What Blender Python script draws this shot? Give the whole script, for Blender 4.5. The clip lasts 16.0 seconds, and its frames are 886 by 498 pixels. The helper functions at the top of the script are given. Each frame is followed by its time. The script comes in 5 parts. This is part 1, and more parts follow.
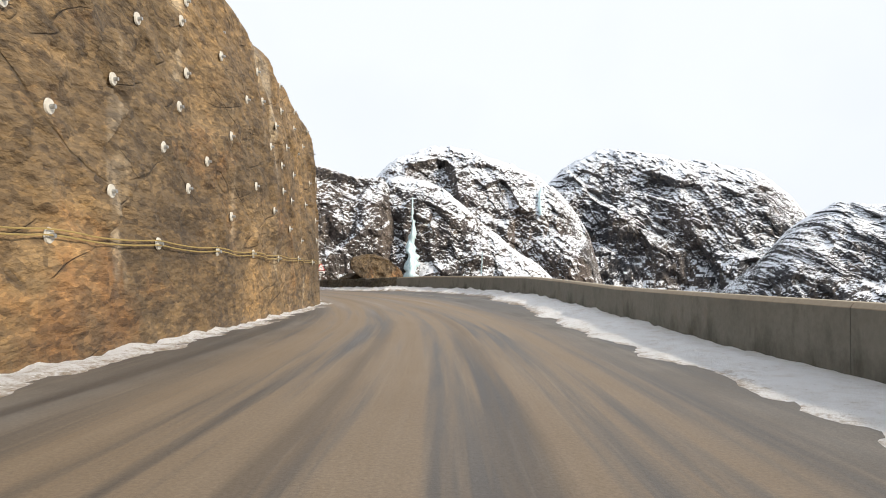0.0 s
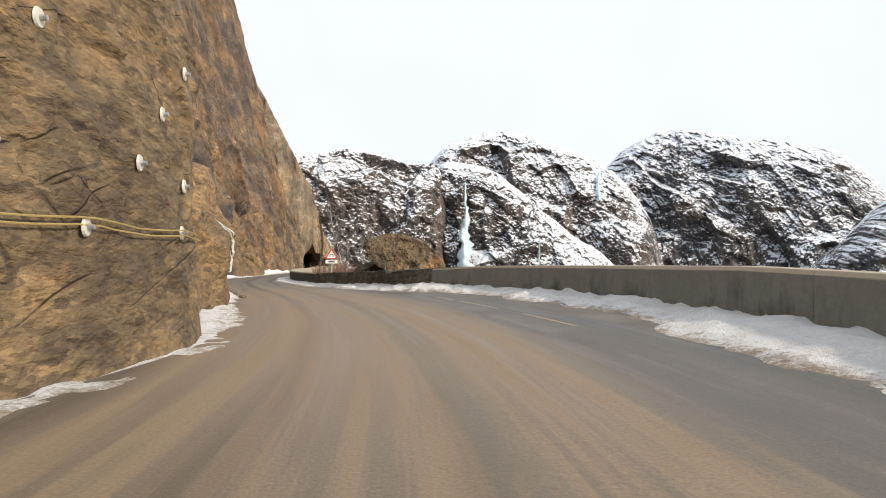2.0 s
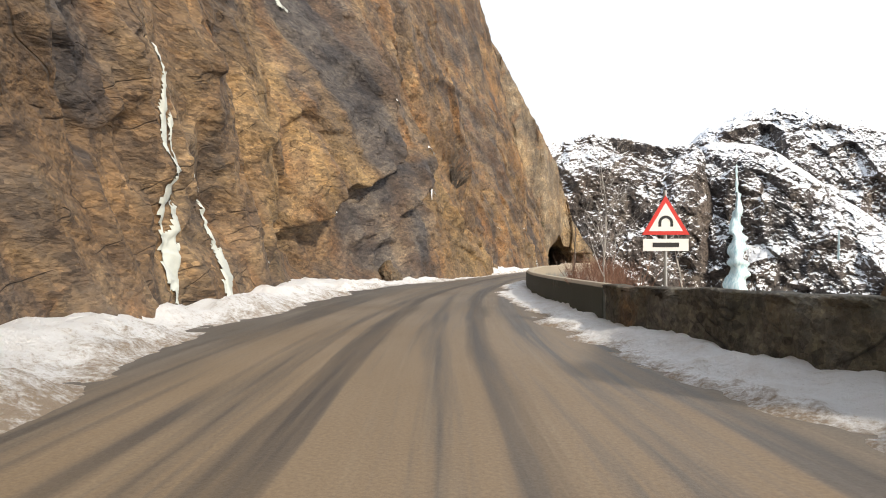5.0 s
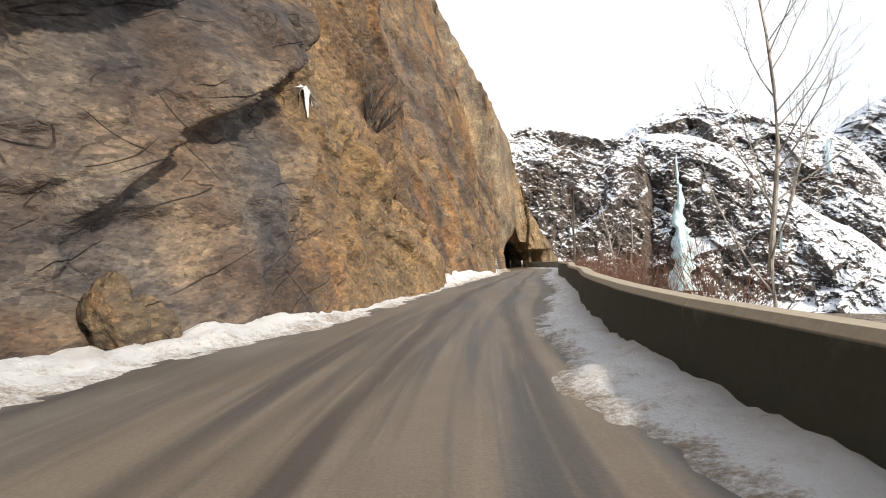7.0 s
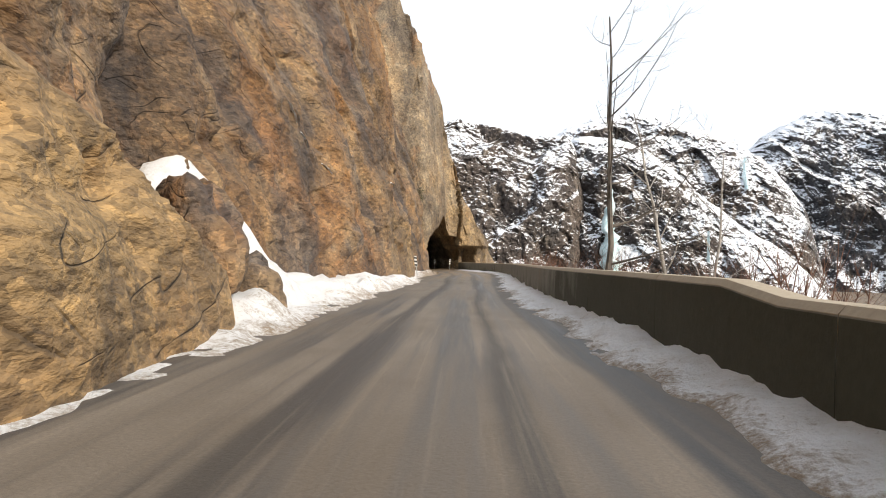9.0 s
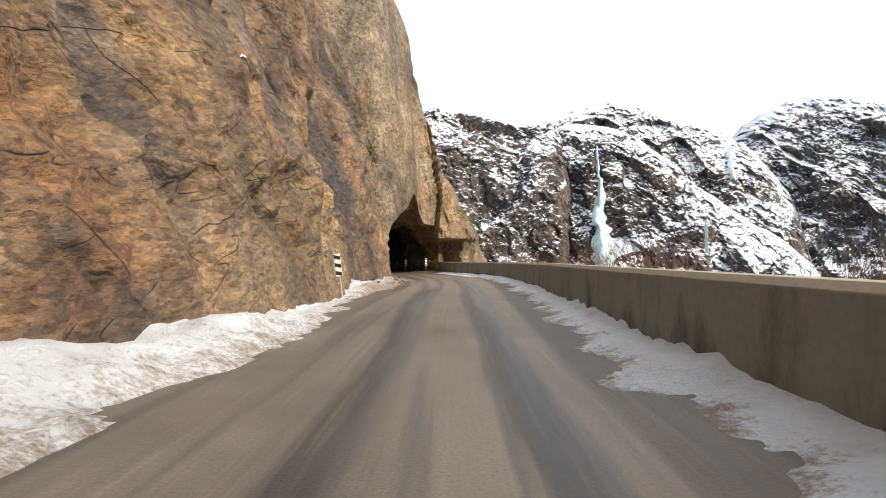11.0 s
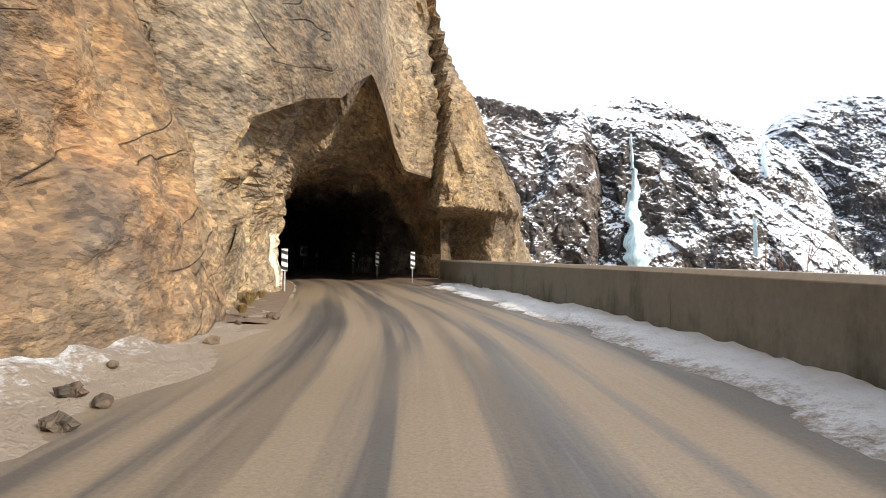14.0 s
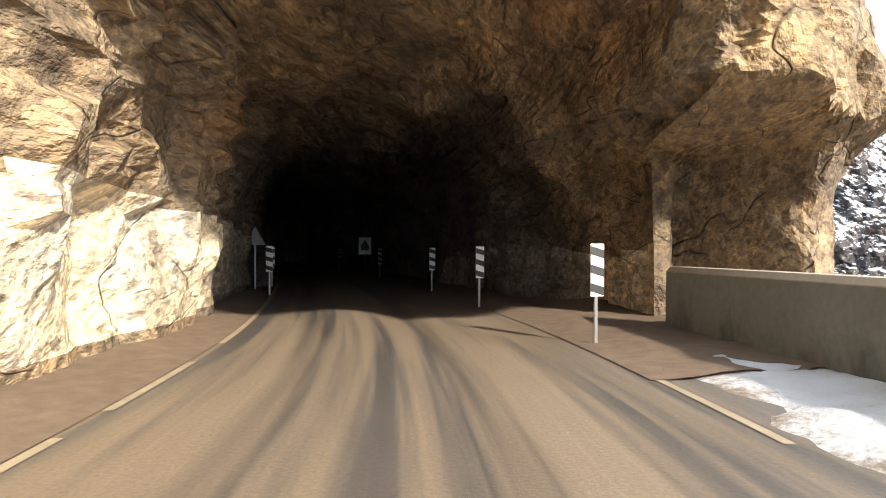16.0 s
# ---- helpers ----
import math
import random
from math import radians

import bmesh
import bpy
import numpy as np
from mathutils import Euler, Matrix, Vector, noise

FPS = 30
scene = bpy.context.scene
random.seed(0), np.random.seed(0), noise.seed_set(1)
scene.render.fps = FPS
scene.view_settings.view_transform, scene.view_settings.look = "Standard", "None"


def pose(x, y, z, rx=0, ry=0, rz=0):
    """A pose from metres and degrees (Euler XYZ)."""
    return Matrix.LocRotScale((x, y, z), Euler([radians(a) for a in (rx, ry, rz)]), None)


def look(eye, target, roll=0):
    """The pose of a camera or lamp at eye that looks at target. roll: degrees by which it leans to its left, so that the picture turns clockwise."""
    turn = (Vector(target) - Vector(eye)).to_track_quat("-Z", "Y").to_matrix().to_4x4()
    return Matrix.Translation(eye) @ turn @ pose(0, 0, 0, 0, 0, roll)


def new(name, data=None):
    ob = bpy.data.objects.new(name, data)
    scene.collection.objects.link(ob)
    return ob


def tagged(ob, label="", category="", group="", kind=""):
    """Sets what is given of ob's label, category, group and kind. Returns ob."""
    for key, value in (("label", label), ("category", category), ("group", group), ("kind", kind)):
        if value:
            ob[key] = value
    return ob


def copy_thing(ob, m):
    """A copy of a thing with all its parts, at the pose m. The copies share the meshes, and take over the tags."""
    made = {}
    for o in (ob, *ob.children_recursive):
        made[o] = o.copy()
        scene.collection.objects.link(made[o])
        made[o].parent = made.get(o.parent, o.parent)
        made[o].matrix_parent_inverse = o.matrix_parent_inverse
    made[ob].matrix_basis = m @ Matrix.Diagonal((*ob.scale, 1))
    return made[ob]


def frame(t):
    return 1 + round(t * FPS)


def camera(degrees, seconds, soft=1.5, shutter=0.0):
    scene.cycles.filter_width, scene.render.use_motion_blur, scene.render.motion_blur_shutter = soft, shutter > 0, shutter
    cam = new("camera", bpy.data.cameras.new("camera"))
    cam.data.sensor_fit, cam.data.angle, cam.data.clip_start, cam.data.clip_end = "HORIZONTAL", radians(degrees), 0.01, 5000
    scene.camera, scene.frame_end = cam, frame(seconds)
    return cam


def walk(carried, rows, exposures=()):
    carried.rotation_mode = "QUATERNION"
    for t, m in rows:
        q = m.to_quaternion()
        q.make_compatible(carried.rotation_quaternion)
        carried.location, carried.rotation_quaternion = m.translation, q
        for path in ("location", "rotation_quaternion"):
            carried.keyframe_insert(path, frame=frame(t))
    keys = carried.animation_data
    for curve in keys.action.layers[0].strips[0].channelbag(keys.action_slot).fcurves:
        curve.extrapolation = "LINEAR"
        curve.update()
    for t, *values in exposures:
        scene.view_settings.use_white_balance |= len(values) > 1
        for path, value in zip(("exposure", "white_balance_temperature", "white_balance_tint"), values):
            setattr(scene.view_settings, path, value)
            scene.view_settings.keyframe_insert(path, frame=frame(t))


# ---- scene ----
cam = camera(69.0, 16.0, soft=1.0)
PATH = [
    (0, (0.0, 0.0, 1.365), (0.0, 1.998, 1.449), 0.4),
    (0.5, (-0.034, 5.283, 1.397), (-0.026, 7.282, 1.457), -0.2),
    (1, (0.024, 10.505, 1.393), (0.003, 12.504, 1.454), -1.5),
    (1.5, (-0.139, 15.216, 1.407), (-0.211, 17.214, 1.457), -0.7),
    (2, (-0.514, 20.327, 1.419), (-0.682, 22.319, 1.468), -0.2),
    (2.5, (-1.351, 25.799, 1.389), (-1.645, 27.777, 1.436), 0.7),
    (3, (-2.629, 31.674, 1.342), (-3.078, 33.623, 1.386), 1.1),
    (3.5, (-4.146, 36.964, 1.309), (-4.743, 38.872, 1.352), 1.4),
    (4, (-6.052, 42.383, 1.317), (-6.779, 44.246, 1.359), 1.0),
    (4.5, (-8.32, 47.746, 1.325), (-9.146, 49.567, 1.366), 0.5),
    (5, (-10.939, 53.274, 1.334), (-11.821, 55.068, 1.373), 0.1),
    (5.5, (-13.769, 59.025, 1.342), (-14.652, 60.819, 1.381), -0.3),
    (6, (-16.647, 65.079, 1.35), (-17.484, 66.895, 1.388), -0.7),
    (6.5, (-19.495, 71.766, 1.362), (-20.267, 73.611, 1.401), -2.1),
    (7, (-22.12, 78.606, 1.364), (-22.816, 80.48, 1.408), -1.9),
    (7.5, (-24.282, 84.83, 1.419), (-24.901, 86.731, 1.466), -0.9),
    (8, (-26.207, 91.681, 1.443), (-26.746, 93.606, 1.485), 0.4),
    (8.5, (-27.896, 98.202, 1.442), (-28.383, 100.141, 1.481), 1.0),
    (9, (-29.255, 104.577, 1.345), (-29.721, 106.522, 1.379), 1.0),
    (9.5, (-30.603, 110.496, 1.328), (-31.054, 112.444, 1.357), 0.5),
    (12, (-36.896, 142.644, 1.431), (-37.294, 144.603, 1.463), -0.8),
    (12.5, (-38.06, 148.309, 1.441), (-38.449, 150.271, 1.474), 0.9),
    (13, (-39.123, 153.849, 1.401), (-39.51, 155.811, 1.427), 0.1),
    (13.5, (-40.152, 158.775, 1.31), (-40.563, 160.732, 1.335), 0.2),
    (14, (-41.182, 163.69, 1.253), (-41.637, 165.638, 1.275), 0.5),
    (14.5, (-42.461, 168.611, 1.346), (-42.975, 170.543, 1.379), 0.9),
    (15, (-44.043, 173.69, 1.315), (-44.643, 175.598, 1.343), 0.4),
    (15.5, (-45.719, 178.14, 1.275), (-46.397, 180.021, 1.302), -0.1),
    (16, (-47.813, 182.597, 1.316), (-48.554, 184.455, 1.323), 0.2),
]
walk(cam, [(t, look(eye, target, roll)) for t, eye, target, roll in PATH],
     exposures=[(0, -0.15, 6500, 10), (3.5, -0.12, 6500, 10), (6, 0.02, 6500, 10), (9.5, 0.02, 6450, 10), (12, 0.08, 6300, 10), (13, 0.12, 6250, 10), (14.5, 0.5, 6100, 10),
                (15.5, 0.85, 6050, 10), (16, 1.2, 6100, 10)])

# ---- sky, sun, exposure: thin bright overcast with a low hazy sun ----
world = bpy.data.worlds.new("world")
scene.world = world
world.use_nodes = True
wn = world.node_tree
sky = wn.nodes.new("ShaderNodeTexSky")
sky.sky_type = "NISHITA"
sky.sun_disc = False
SUN_EL, SUN_AZ = radians(27), radians(122)
sky.sun_elevation, sky.sun_rotation = SUN_EL, SUN_AZ
sky.air_density, sky.dust_density, sky.ozone_density = 1.0, 3.0, 1.0
sky_level = wn.nodes.new("ShaderNodeVectorMath")
sky_level.operation = "SCALE"
sky_level.inputs["Scale"].default_value = 0.12
wn.links.new(sky.outputs[0], sky_level.inputs[0])
veil = wn.nodes.new("ShaderNodeTexNoise")
veil.inputs["Scale"].default_value, veil.inputs["Detail"].default_value = 1.6, 5
veil_ramp = wn.nodes.new("ShaderNodeMapRange")
veil_ramp.inputs["From Min"].default_value, veil_ramp.inputs["From Max"].default_value = 0.3, 0.6
veil_ramp.inputs["To Min"].default_value, veil_ramp.inputs["To Max"].default_value = 0.85, 0.97
wn.links.new(wn.nodes.new("ShaderNodeTexCoord").outputs["Generated"], veil.inputs["Vector"])
wn.links.new(veil.outputs[0], veil_ramp.inputs["Value"])
cloud = wn.nodes.new("ShaderNodeMix")
cloud.data_type = "RGBA"
wn.links.new(veil_ramp.outputs[0], cloud.inputs[0])
wn.links.new(sky_level.outputs[0], cloud.inputs[6])
cloud.inputs[7].default_value = (1.08, 1.13, 1.2, 1)
wn.links.new(cloud.outputs[2], wn.nodes["Background"].inputs["Color"])
wn.nodes["Background"].inputs["Strength"].default_value = 1.0
sun_data = bpy.data.lights.new("sun", "SUN")
sun_data.energy, sun_data.angle, sun_data.color = 4.2, radians(2.5), (1.0, 0.87, 0.70)
sun = new("sun", sun_data)
sun_dir = Vector((math.sin(SUN_AZ) * math.cos(SUN_EL), math.cos(SUN_AZ) * math.cos(SUN_EL), math.sin(SUN_EL)))
sun.matrix_world = look(sun_dir * 300, (0, 0, 0))


# ---- helpers ----
def lattice(ix, iy, iz, seed):
    n = (ix * 374761393 + iy * 668265263 + iz * 2147483647 + seed * 974634777) & 0xFFFFFFFF
    n = ((n ^ (n >> 13)) * 1274126177) & 0xFFFFFFFF
    return ((n ^ (n >> 16)) & 0xFFFF) / 32767.5 - 1.0


def vnoise(x, y, z, seed=0):
    """Smooth noise in -1..1 for arrays of places."""
    ix, iy, iz = (np.floor(a).astype(np.int64) for a in (x, y, z))
    u, v, w = x - ix, y - iy, z - iz
    u, v, w = (a * a * a * (a * (a * 6 - 15) + 10) for a in (u, v, w))
    out = 0
    for a in (0, 1):
        for b in (0, 1):
            for c in (0, 1):
                k = (u if a else 1 - u) * (v if b else 1 - v) * (w if c else 1 - w)
                out = out + k * lattice(ix + a, iy + b, iz + c, seed)
    return out


def fbm(x, y, z, octaves=4, seed=0, gain=0.5):
    out, amp, f = 0, 1.0, 1.0
    for o in range(octaves):
        out = out + amp * vnoise(x * f + 17.3 * o, y * f - 9.1 * o, z * f + 3.7 * o, seed + o)
        amp, f = amp * gain, f * 2.03
    return out


def blocks(x, y, z, seed=0, warp=0.35):
    """Broken steps: each cell of a warped lattice has a depth of its own, with narrow ramps between."""
    wx = x + warp * vnoise(x * 0.7, y * 0.7, z * 0.7, seed + 5)
    wz = z + warp * vnoise(x * 0.7 + 9, y * 0.7, z * 0.7, seed + 6)
    ix, iz, iy = np.floor(wx).astype(np.int64), np.floor(wz).astype(np.int64), np.floor(y).astype(np.int64)
    u, w = wx - ix, wz - iz

    def ramp(a):
        a = np.clip((a - 0.78) / 0.22, 0, 1)
        return a * a * (3 - 2 * a)

    u, w = ramp(u), ramp(w)
    return ((1 - u) * (1 - w) * lattice(ix, iy, iz, seed) + u * (1 - w) * lattice(ix + 1, iy, iz, seed)
            + (1 - u) * w * lattice(ix, iy, iz + 1, seed) + u * w * lattice(ix + 1, iy, iz + 1, seed))


def facets(u, v, seed=0, tilt=0.9, rim=0.14):
    """Broken planes: each cell of a scattered lattice is a tilted plane with a step at its rim."""
    iu, iv = np.floor(u).astype(np.int64), np.floor(v).astype(np.int64)
    r1, r2 = np.full(u.shape, 1e9), np.full(u.shape, 1e9)
    v1, v2 = np.zeros(u.shape), np.zeros(u.shape)
    for a in (-1, 0, 1):
        for b in (-1, 0, 1):
            i, j = iu + a, iv + b
            du = u - i - 0.5 - 0.45 * lattice(i, j, 0 * i, seed)
            dv = v - j - 0.5 - 0.45 * lattice(i, j, 0 * i + 1, seed)
            r = np.hypot(du, dv)
            val = 0.38 * lattice(i, j, 0 * i + 2, seed) + tilt * (du * lattice(i, j, 0 * i + 3, seed) + dv * lattice(i, j, 0 * i + 4, seed))
            first, second = r < r1, (r >= r1) & (r < r2)
            r2, v2 = np.where(first, r1, np.where(second, r, r2)), np.where(first, v1, np.where(second, val, v2))
            r1, v1 = np.where(first, r, r1), np.where(first, val, v1)
    w = 0.5 + 0.5 * np.clip((r2 - r1) / rim, 0, 1)
    return w * v1 + (1 - w) * v2


def grid_mesh(name, P, closed=False, keep=None, smooth=True):
    """A mesh from an array of places, rows x columns x 3."""
    n, m = P.shape[:2]
    idx = np.arange(n * m).reshape(n, m)
    if closed:
        idx = np.concatenate([idx, idx[:, :1]], 1)
    q = np.stack([idx[:-1, :-1], idx[:-1, 1:], idx[1:, 1:], idx[1:, :-1]], -1).reshape(-1, 4)
    if keep is not None:
        q = q[keep.reshape(-1)]
    me = bpy.data.meshes.new(name)
    me.from_pydata(P.reshape(-1, 3).tolist(), [], q.tolist())
    me.polygons.foreach_set("use_smooth", np.full(len(me.polygons), smooth))
    me.update()
    return me


def top(name, me, mat, label="", category="", group="", kind=""):
    ob = new(name, me)
    if me is not None and mat is not None:
        me.materials.append(mat)
    return tagged(ob, label, category, group, kind)


def part(name, me, mat, parent, label=""):
    if isinstance(me, bmesh.types.BMesh):
        bm = me
        me = bpy.data.meshes.new(name)
        bm.to_mesh(me)
        bm.free()
    ob = new(name, me)
    if mat is not None and not me.materials:
        me.materials.append(mat)
    ob.parent = parent
    return tagged(ob, label)


def table(nodes, x):
    a = np.array(nodes, float)
    return np.interp(x, a[:, 0], a[:, 1])


def smooth_table(nodes, x):
    """Cubic through the nodes, not overshooting."""
    a = np.array(nodes, float)
    xs, ys = a[:, 0], a[:, 1]
    h = np.diff(xs)
    d = np.diff(ys) / h
    m = np.zeros(len(xs))
    m[1:-1] = np.where(d[1:] * d[:-1] > 0, 2 * d[1:] * d[:-1] / (d[1:] + d[:-1] + 1e-12), 0)
    x = np.clip(x, xs[0], xs[-1])
    i = np.clip(np.searchsorted(xs, x) - 1, 0, len(h) - 1)
    t = (x - xs[i]) / h[i]
    return ((2 * t**3 - 3 * t**2 + 1) * ys[i] + (t**3 - 2 * t**2 + t) * h[i] * m[i]
            + (3 * t**2 - 2 * t**3) * ys[i + 1] + (t**3 - t**2) * h[i] * m[i + 1])


# ---- the road's line in plan: nodes, then places by length along it and distance to its right ----
LINE = [(0.6, -60), (0.2, -30), (0, 0), (0, 10.5), (-0.5, 20.3), (-2.6, 31.7), (-6.1, 42.4), (-10.9, 53.3), (-16.6, 65.1), (-22.1, 78.6),
        (-26.2, 91.7), (-29.3, 104.6), (-32.4, 119.5), (-36.9, 142.6), (-39.1, 153.8), (-41.2, 163.7), (-44.0, 173.7), (-47.8, 182.6),
        (-51.9, 191), (-57, 199), (-63, 207.5), (-69.5, 215.5), (-77, 224.5), (-87, 234), (-100, 243), (-116, 250)]


def catmull(nodes, per=12):
    p = np.array(nodes, float)
    p = np.vstack([2 * p[0] - p[1], p, 2 * p[-1] - p[-2]])
    out = []
    for i in range(1, len(p) - 2):
        t = np.arange(per)[:, None] / per
        a, b, c, d = p[i - 1], p[i], p[i + 1], p[i + 2]
        out.append(0.5 * (2 * b + (c - a) * t + (2 * a - 5 * b + 4 * c - d) * t**2 + (3 * b - a - 3 * c + d) * t**3))
    return np.vstack([*out, p[-2][None]])


CURVE = catmull(LINE)
LEN = np.r_[0, np.cumsum(np.hypot(*np.diff(CURVE, axis=0).T))]
LEN -= LEN[24]
NORM = np.gradient(CURVE, axis=0)
NORM /= np.hypot(*NORM.T)[:, None]


BANK_S = [20, 32, 48, 60, 68, 84, 102]
BANK = [0, 0.042, 0.042, 0, -0.042, -0.042, 0]


def at(s, d, z=0.0):
    """Places at s along the road, d to its right and height z over its surface, which is banked in the bends."""
    s, d, z = np.broadcast_arrays(np.asarray(s, float), np.asarray(d, float), np.asarray(z, float))
    z = z + np.interp(s, BANK_S, BANK) * np.clip(d, 0, 9)
    x, y = np.interp(s, LEN, CURVE[:, 0]), np.interp(s, LEN, CURVE[:, 1])
    tx, ty = np.interp(s, LEN, NORM[:, 0]), np.interp(s, LEN, NORM[:, 1])
    return np.stack([x + d * ty, y - d * tx, z], -1)


def heading(s):
    return math.degrees(math.atan2(-np.interp(s, LEN, NORM[:, 0]), np.interp(s, LEN, NORM[:, 1])))


# ---- materials ----
def material(name):
    m = bpy.data.materials.new(name)
    m.use_nodes = True
    return m, m.node_tree.nodes, m.node_tree.links, m.node_tree.nodes["Principled BSDF"]


def ramp_node(n, stops):
    r = n.new("ShaderNodeValToRGB")
    while len(r.color_ramp.elements) < len(stops):
        r.color_ramp.elements.new(0.5)
    for e, (p, c) in zip(r.color_ramp.elements, stops):
        e.position, e.color = p, (*c, 1)
    return r


def noise_node(n, l, vec, scale, detail=6, rough=0.6, dist=0.0):
    t = n.new("ShaderNodeTexNoise")
    t.inputs["Scale"].default_value, t.inputs["Detail"].default_value = scale, detail
    t.inputs["Roughness"].default_value, t.inputs["Distortion"].default_value = rough, dist
    l.new(vec, t.inputs["Vector"])
    return t.outputs[0]


def mix_node(n, l, fac, a, b, kind="MIX"):
    m = n.new("ShaderNodeMix")
    m.data_type, m.blend_type = "RGBA", kind
    for sock, v in ((m.inputs[0], fac), (m.inputs[6], a), (m.inputs[7], b)):
        if isinstance(v, bpy.types.NodeSocket):
            l.new(v, sock)
        elif isinstance(v, (int, float)):
            sock.default_value = v
        else:
            sock.default_value = (*v, 1)
    return m.outputs[2]


def math_node(n, l, op, a, b=0.0, clamp=False):
    m = n.new("ShaderNodeMath")
    m.operation, m.use_clamp = op, clamp
    for sock, v in zip(m.inputs, (a, b)):
        if isinstance(v, bpy.types.NodeSocket):
            l.new(v, sock)
        else:
            sock.default_value = v
    return m.outputs[0]


def stretch(n, l, vec, scale, rot=(0, 0, 0)):
    m = n.new("ShaderNodeMapping")
    m.inputs["Scale"].default_value, m.inputs["Rotation"].default_value = scale, rot
    l.new(vec, m.inputs["Vector"])
    return m.outputs[0]


def bump_node(n, l, height, strength, distance, normal=None):
    b = n.new("ShaderNodeBump")
    b.inputs["Strength"].default_value, b.inputs["Distance"].default_value = strength, distance
    l.new(height, b.inputs["Height"])
    if normal is not None:
        l.new(normal, b.inputs["Normal"])
    return b.outputs[0]


def place_of(n):
    return n.new("ShaderNodeNewGeometry").outputs["Position"]


def simple(name, colour, rough=0.6, metal=0.0, vary=0.25, scale=6.0, bump=0.0, emit=0.0):
    m, n, l, b = material(name)
    v = place_of(n)
    f = noise_node(n, l, v, scale)
    dark = tuple(c * (1 - vary) for c in colour)
    light = tuple(min(1, c * (1 + vary)) for c in colour)
    l.new(mix_node(n, l, f, dark, light), b.inputs["Base Color"])
    b.inputs["Roughness"].default_value, b.inputs["Metallic"].default_value = rough, metal
    if bump:
        l.new(bump_node(n, l, noise_node(n, l, v, scale * 5), bump, 0.02), b.inputs["Normal"])
    return m


def rock_material(name, base, warm, dark, pale, streak=0.5, crack=1.6, lines=0.0, grain_size=1.0, relief=1.0, split=0.6, bands=0.0):
    """Weathered granite: warm and grey fields, hanging stains, split planes, thin joints, gritty grain."""
    m, n, l, b = material(name)
    # the rock's grain runs along the road
    v = stretch(n, l, place_of(n), (1.0, 0.42, 1.0))
    big = noise_node(n, l, v, 0.13, 5, 0.6)
    mid = noise_node(n, l, stretch(n, l, v, (1, 1, 0.6), (0.3, 0.4, 0)), 0.8 * grain_size, 4, 0.6)
    broad = noise_node(n, l, stretch(n, l, v, (1, 1, 0.5), (0.0, 0.5, 0)), 0.33, 3, 0.5)

    def chips(scale):
        """Chips of stone, each with a tone of its own."""
        cell = n.new("ShaderNodeTexVoronoi")
        cell.inputs["Scale"].default_value = scale
        l.new(v, cell.inputs["Vector"])
        hue = n.new("ShaderNodeSeparateColor")
        l.new(cell.outputs["Color"], hue.inputs[0])
        return hue.outputs[1]

    fine = mix_node(n, l, 0.55, chips(8.0 * grain_size), noise_node(n, l, v, 6.0 * grain_size, 3, 0.6))
    grit = chips(21.0 * grain_size)
    down = noise_node(n, l, stretch(n, l, v, (1.0, 1.0, 0.10), (0.0, 0.12, 0)), 0.7, 4.0, 0.55)
    c = mix_node(n, l, ramp_out(n, l, big, [(0.42, (0, 0, 0)), (0.58, (1, 1, 1))]), base, warm)
    c = mix_node(n, l, ramp_out(n, l, mid, [(0.47, (0, 0, 0)), (0.66, (0.8, 0.8, 0.8))]), c, pale)
    d = ramp_out(n, l, down, [(0.50, (0, 0, 0)), (0.60, (1, 1, 1))])
    c = mix_node(n, l, math_node(n, l, "MULTIPLY", d, streak), c, dark)
    rust = ramp_out(n, l, noise_node(n, l, stretch(n, l, v, (0.8, 0.8, 0.35)), 0.5, 7, 0.72), [(0.54, (0, 0, 0)), (0.66, (1, 1, 1))])
    c = mix_node(n, l, math_node(n, l, "MULTIPLY", rust, 0.45), c, (0.30, 0.135, 0.04))
    if lines:
        lime = ramp_out(n, l, noise_node(n, l, stretch(n, l, v, (1.6, 1.6, 0.05)), 1.0, 3, 0.55), [(0.60, (0, 0, 0)), (0.69, (1, 1, 1))])
        c = mix_node(n, l, math_node(n, l, "MULTIPLY", lime, lines), c, (0.46, 0.40, 0.31))
    tone = n.new("ShaderNodeAttribute")
    tone.attribute_name = "tone"
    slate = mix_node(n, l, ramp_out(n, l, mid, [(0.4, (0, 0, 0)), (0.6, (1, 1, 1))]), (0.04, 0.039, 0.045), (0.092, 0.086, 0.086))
    ochre = n.new("ShaderNodeAttribute")
    ochre.attribute_name = "ochre"
    # slanting bands of grey and rust, running down the face
    slant = stretch(n, l, stretch(n, l, v, (1, 1, 1), (-0.32, 0, 0)), (0.8, 1.0, 0.12))
    band = noise_node(n, l, slant, 0.75, 4, 0.55)
    much = math_node(n, l, "MULTIPLY", math_node(n, l, "SUBTRACT", 1.0, ochre.outputs["Fac"]), bands)
    c = mix_node(n, l, math_node(n, l, "MULTIPLY", ramp_out(n, l, band, [(0.55, (0, 0, 0)), (0.62, (1, 1, 1))]), much), c, slate)
    c = mix_node(n, l, math_node(n, l, "MULTIPLY", ramp_out(n, l, band, [(0.38, (1, 1, 1)), (0.45, (0, 0, 0))]), math_node(n, l, "MULTIPLY", much, 0.8)), c, (0.15, 0.075, 0.028))
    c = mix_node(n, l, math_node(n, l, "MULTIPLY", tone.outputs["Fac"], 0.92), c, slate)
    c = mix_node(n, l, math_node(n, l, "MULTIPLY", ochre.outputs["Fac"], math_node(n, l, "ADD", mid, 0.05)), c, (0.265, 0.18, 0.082))
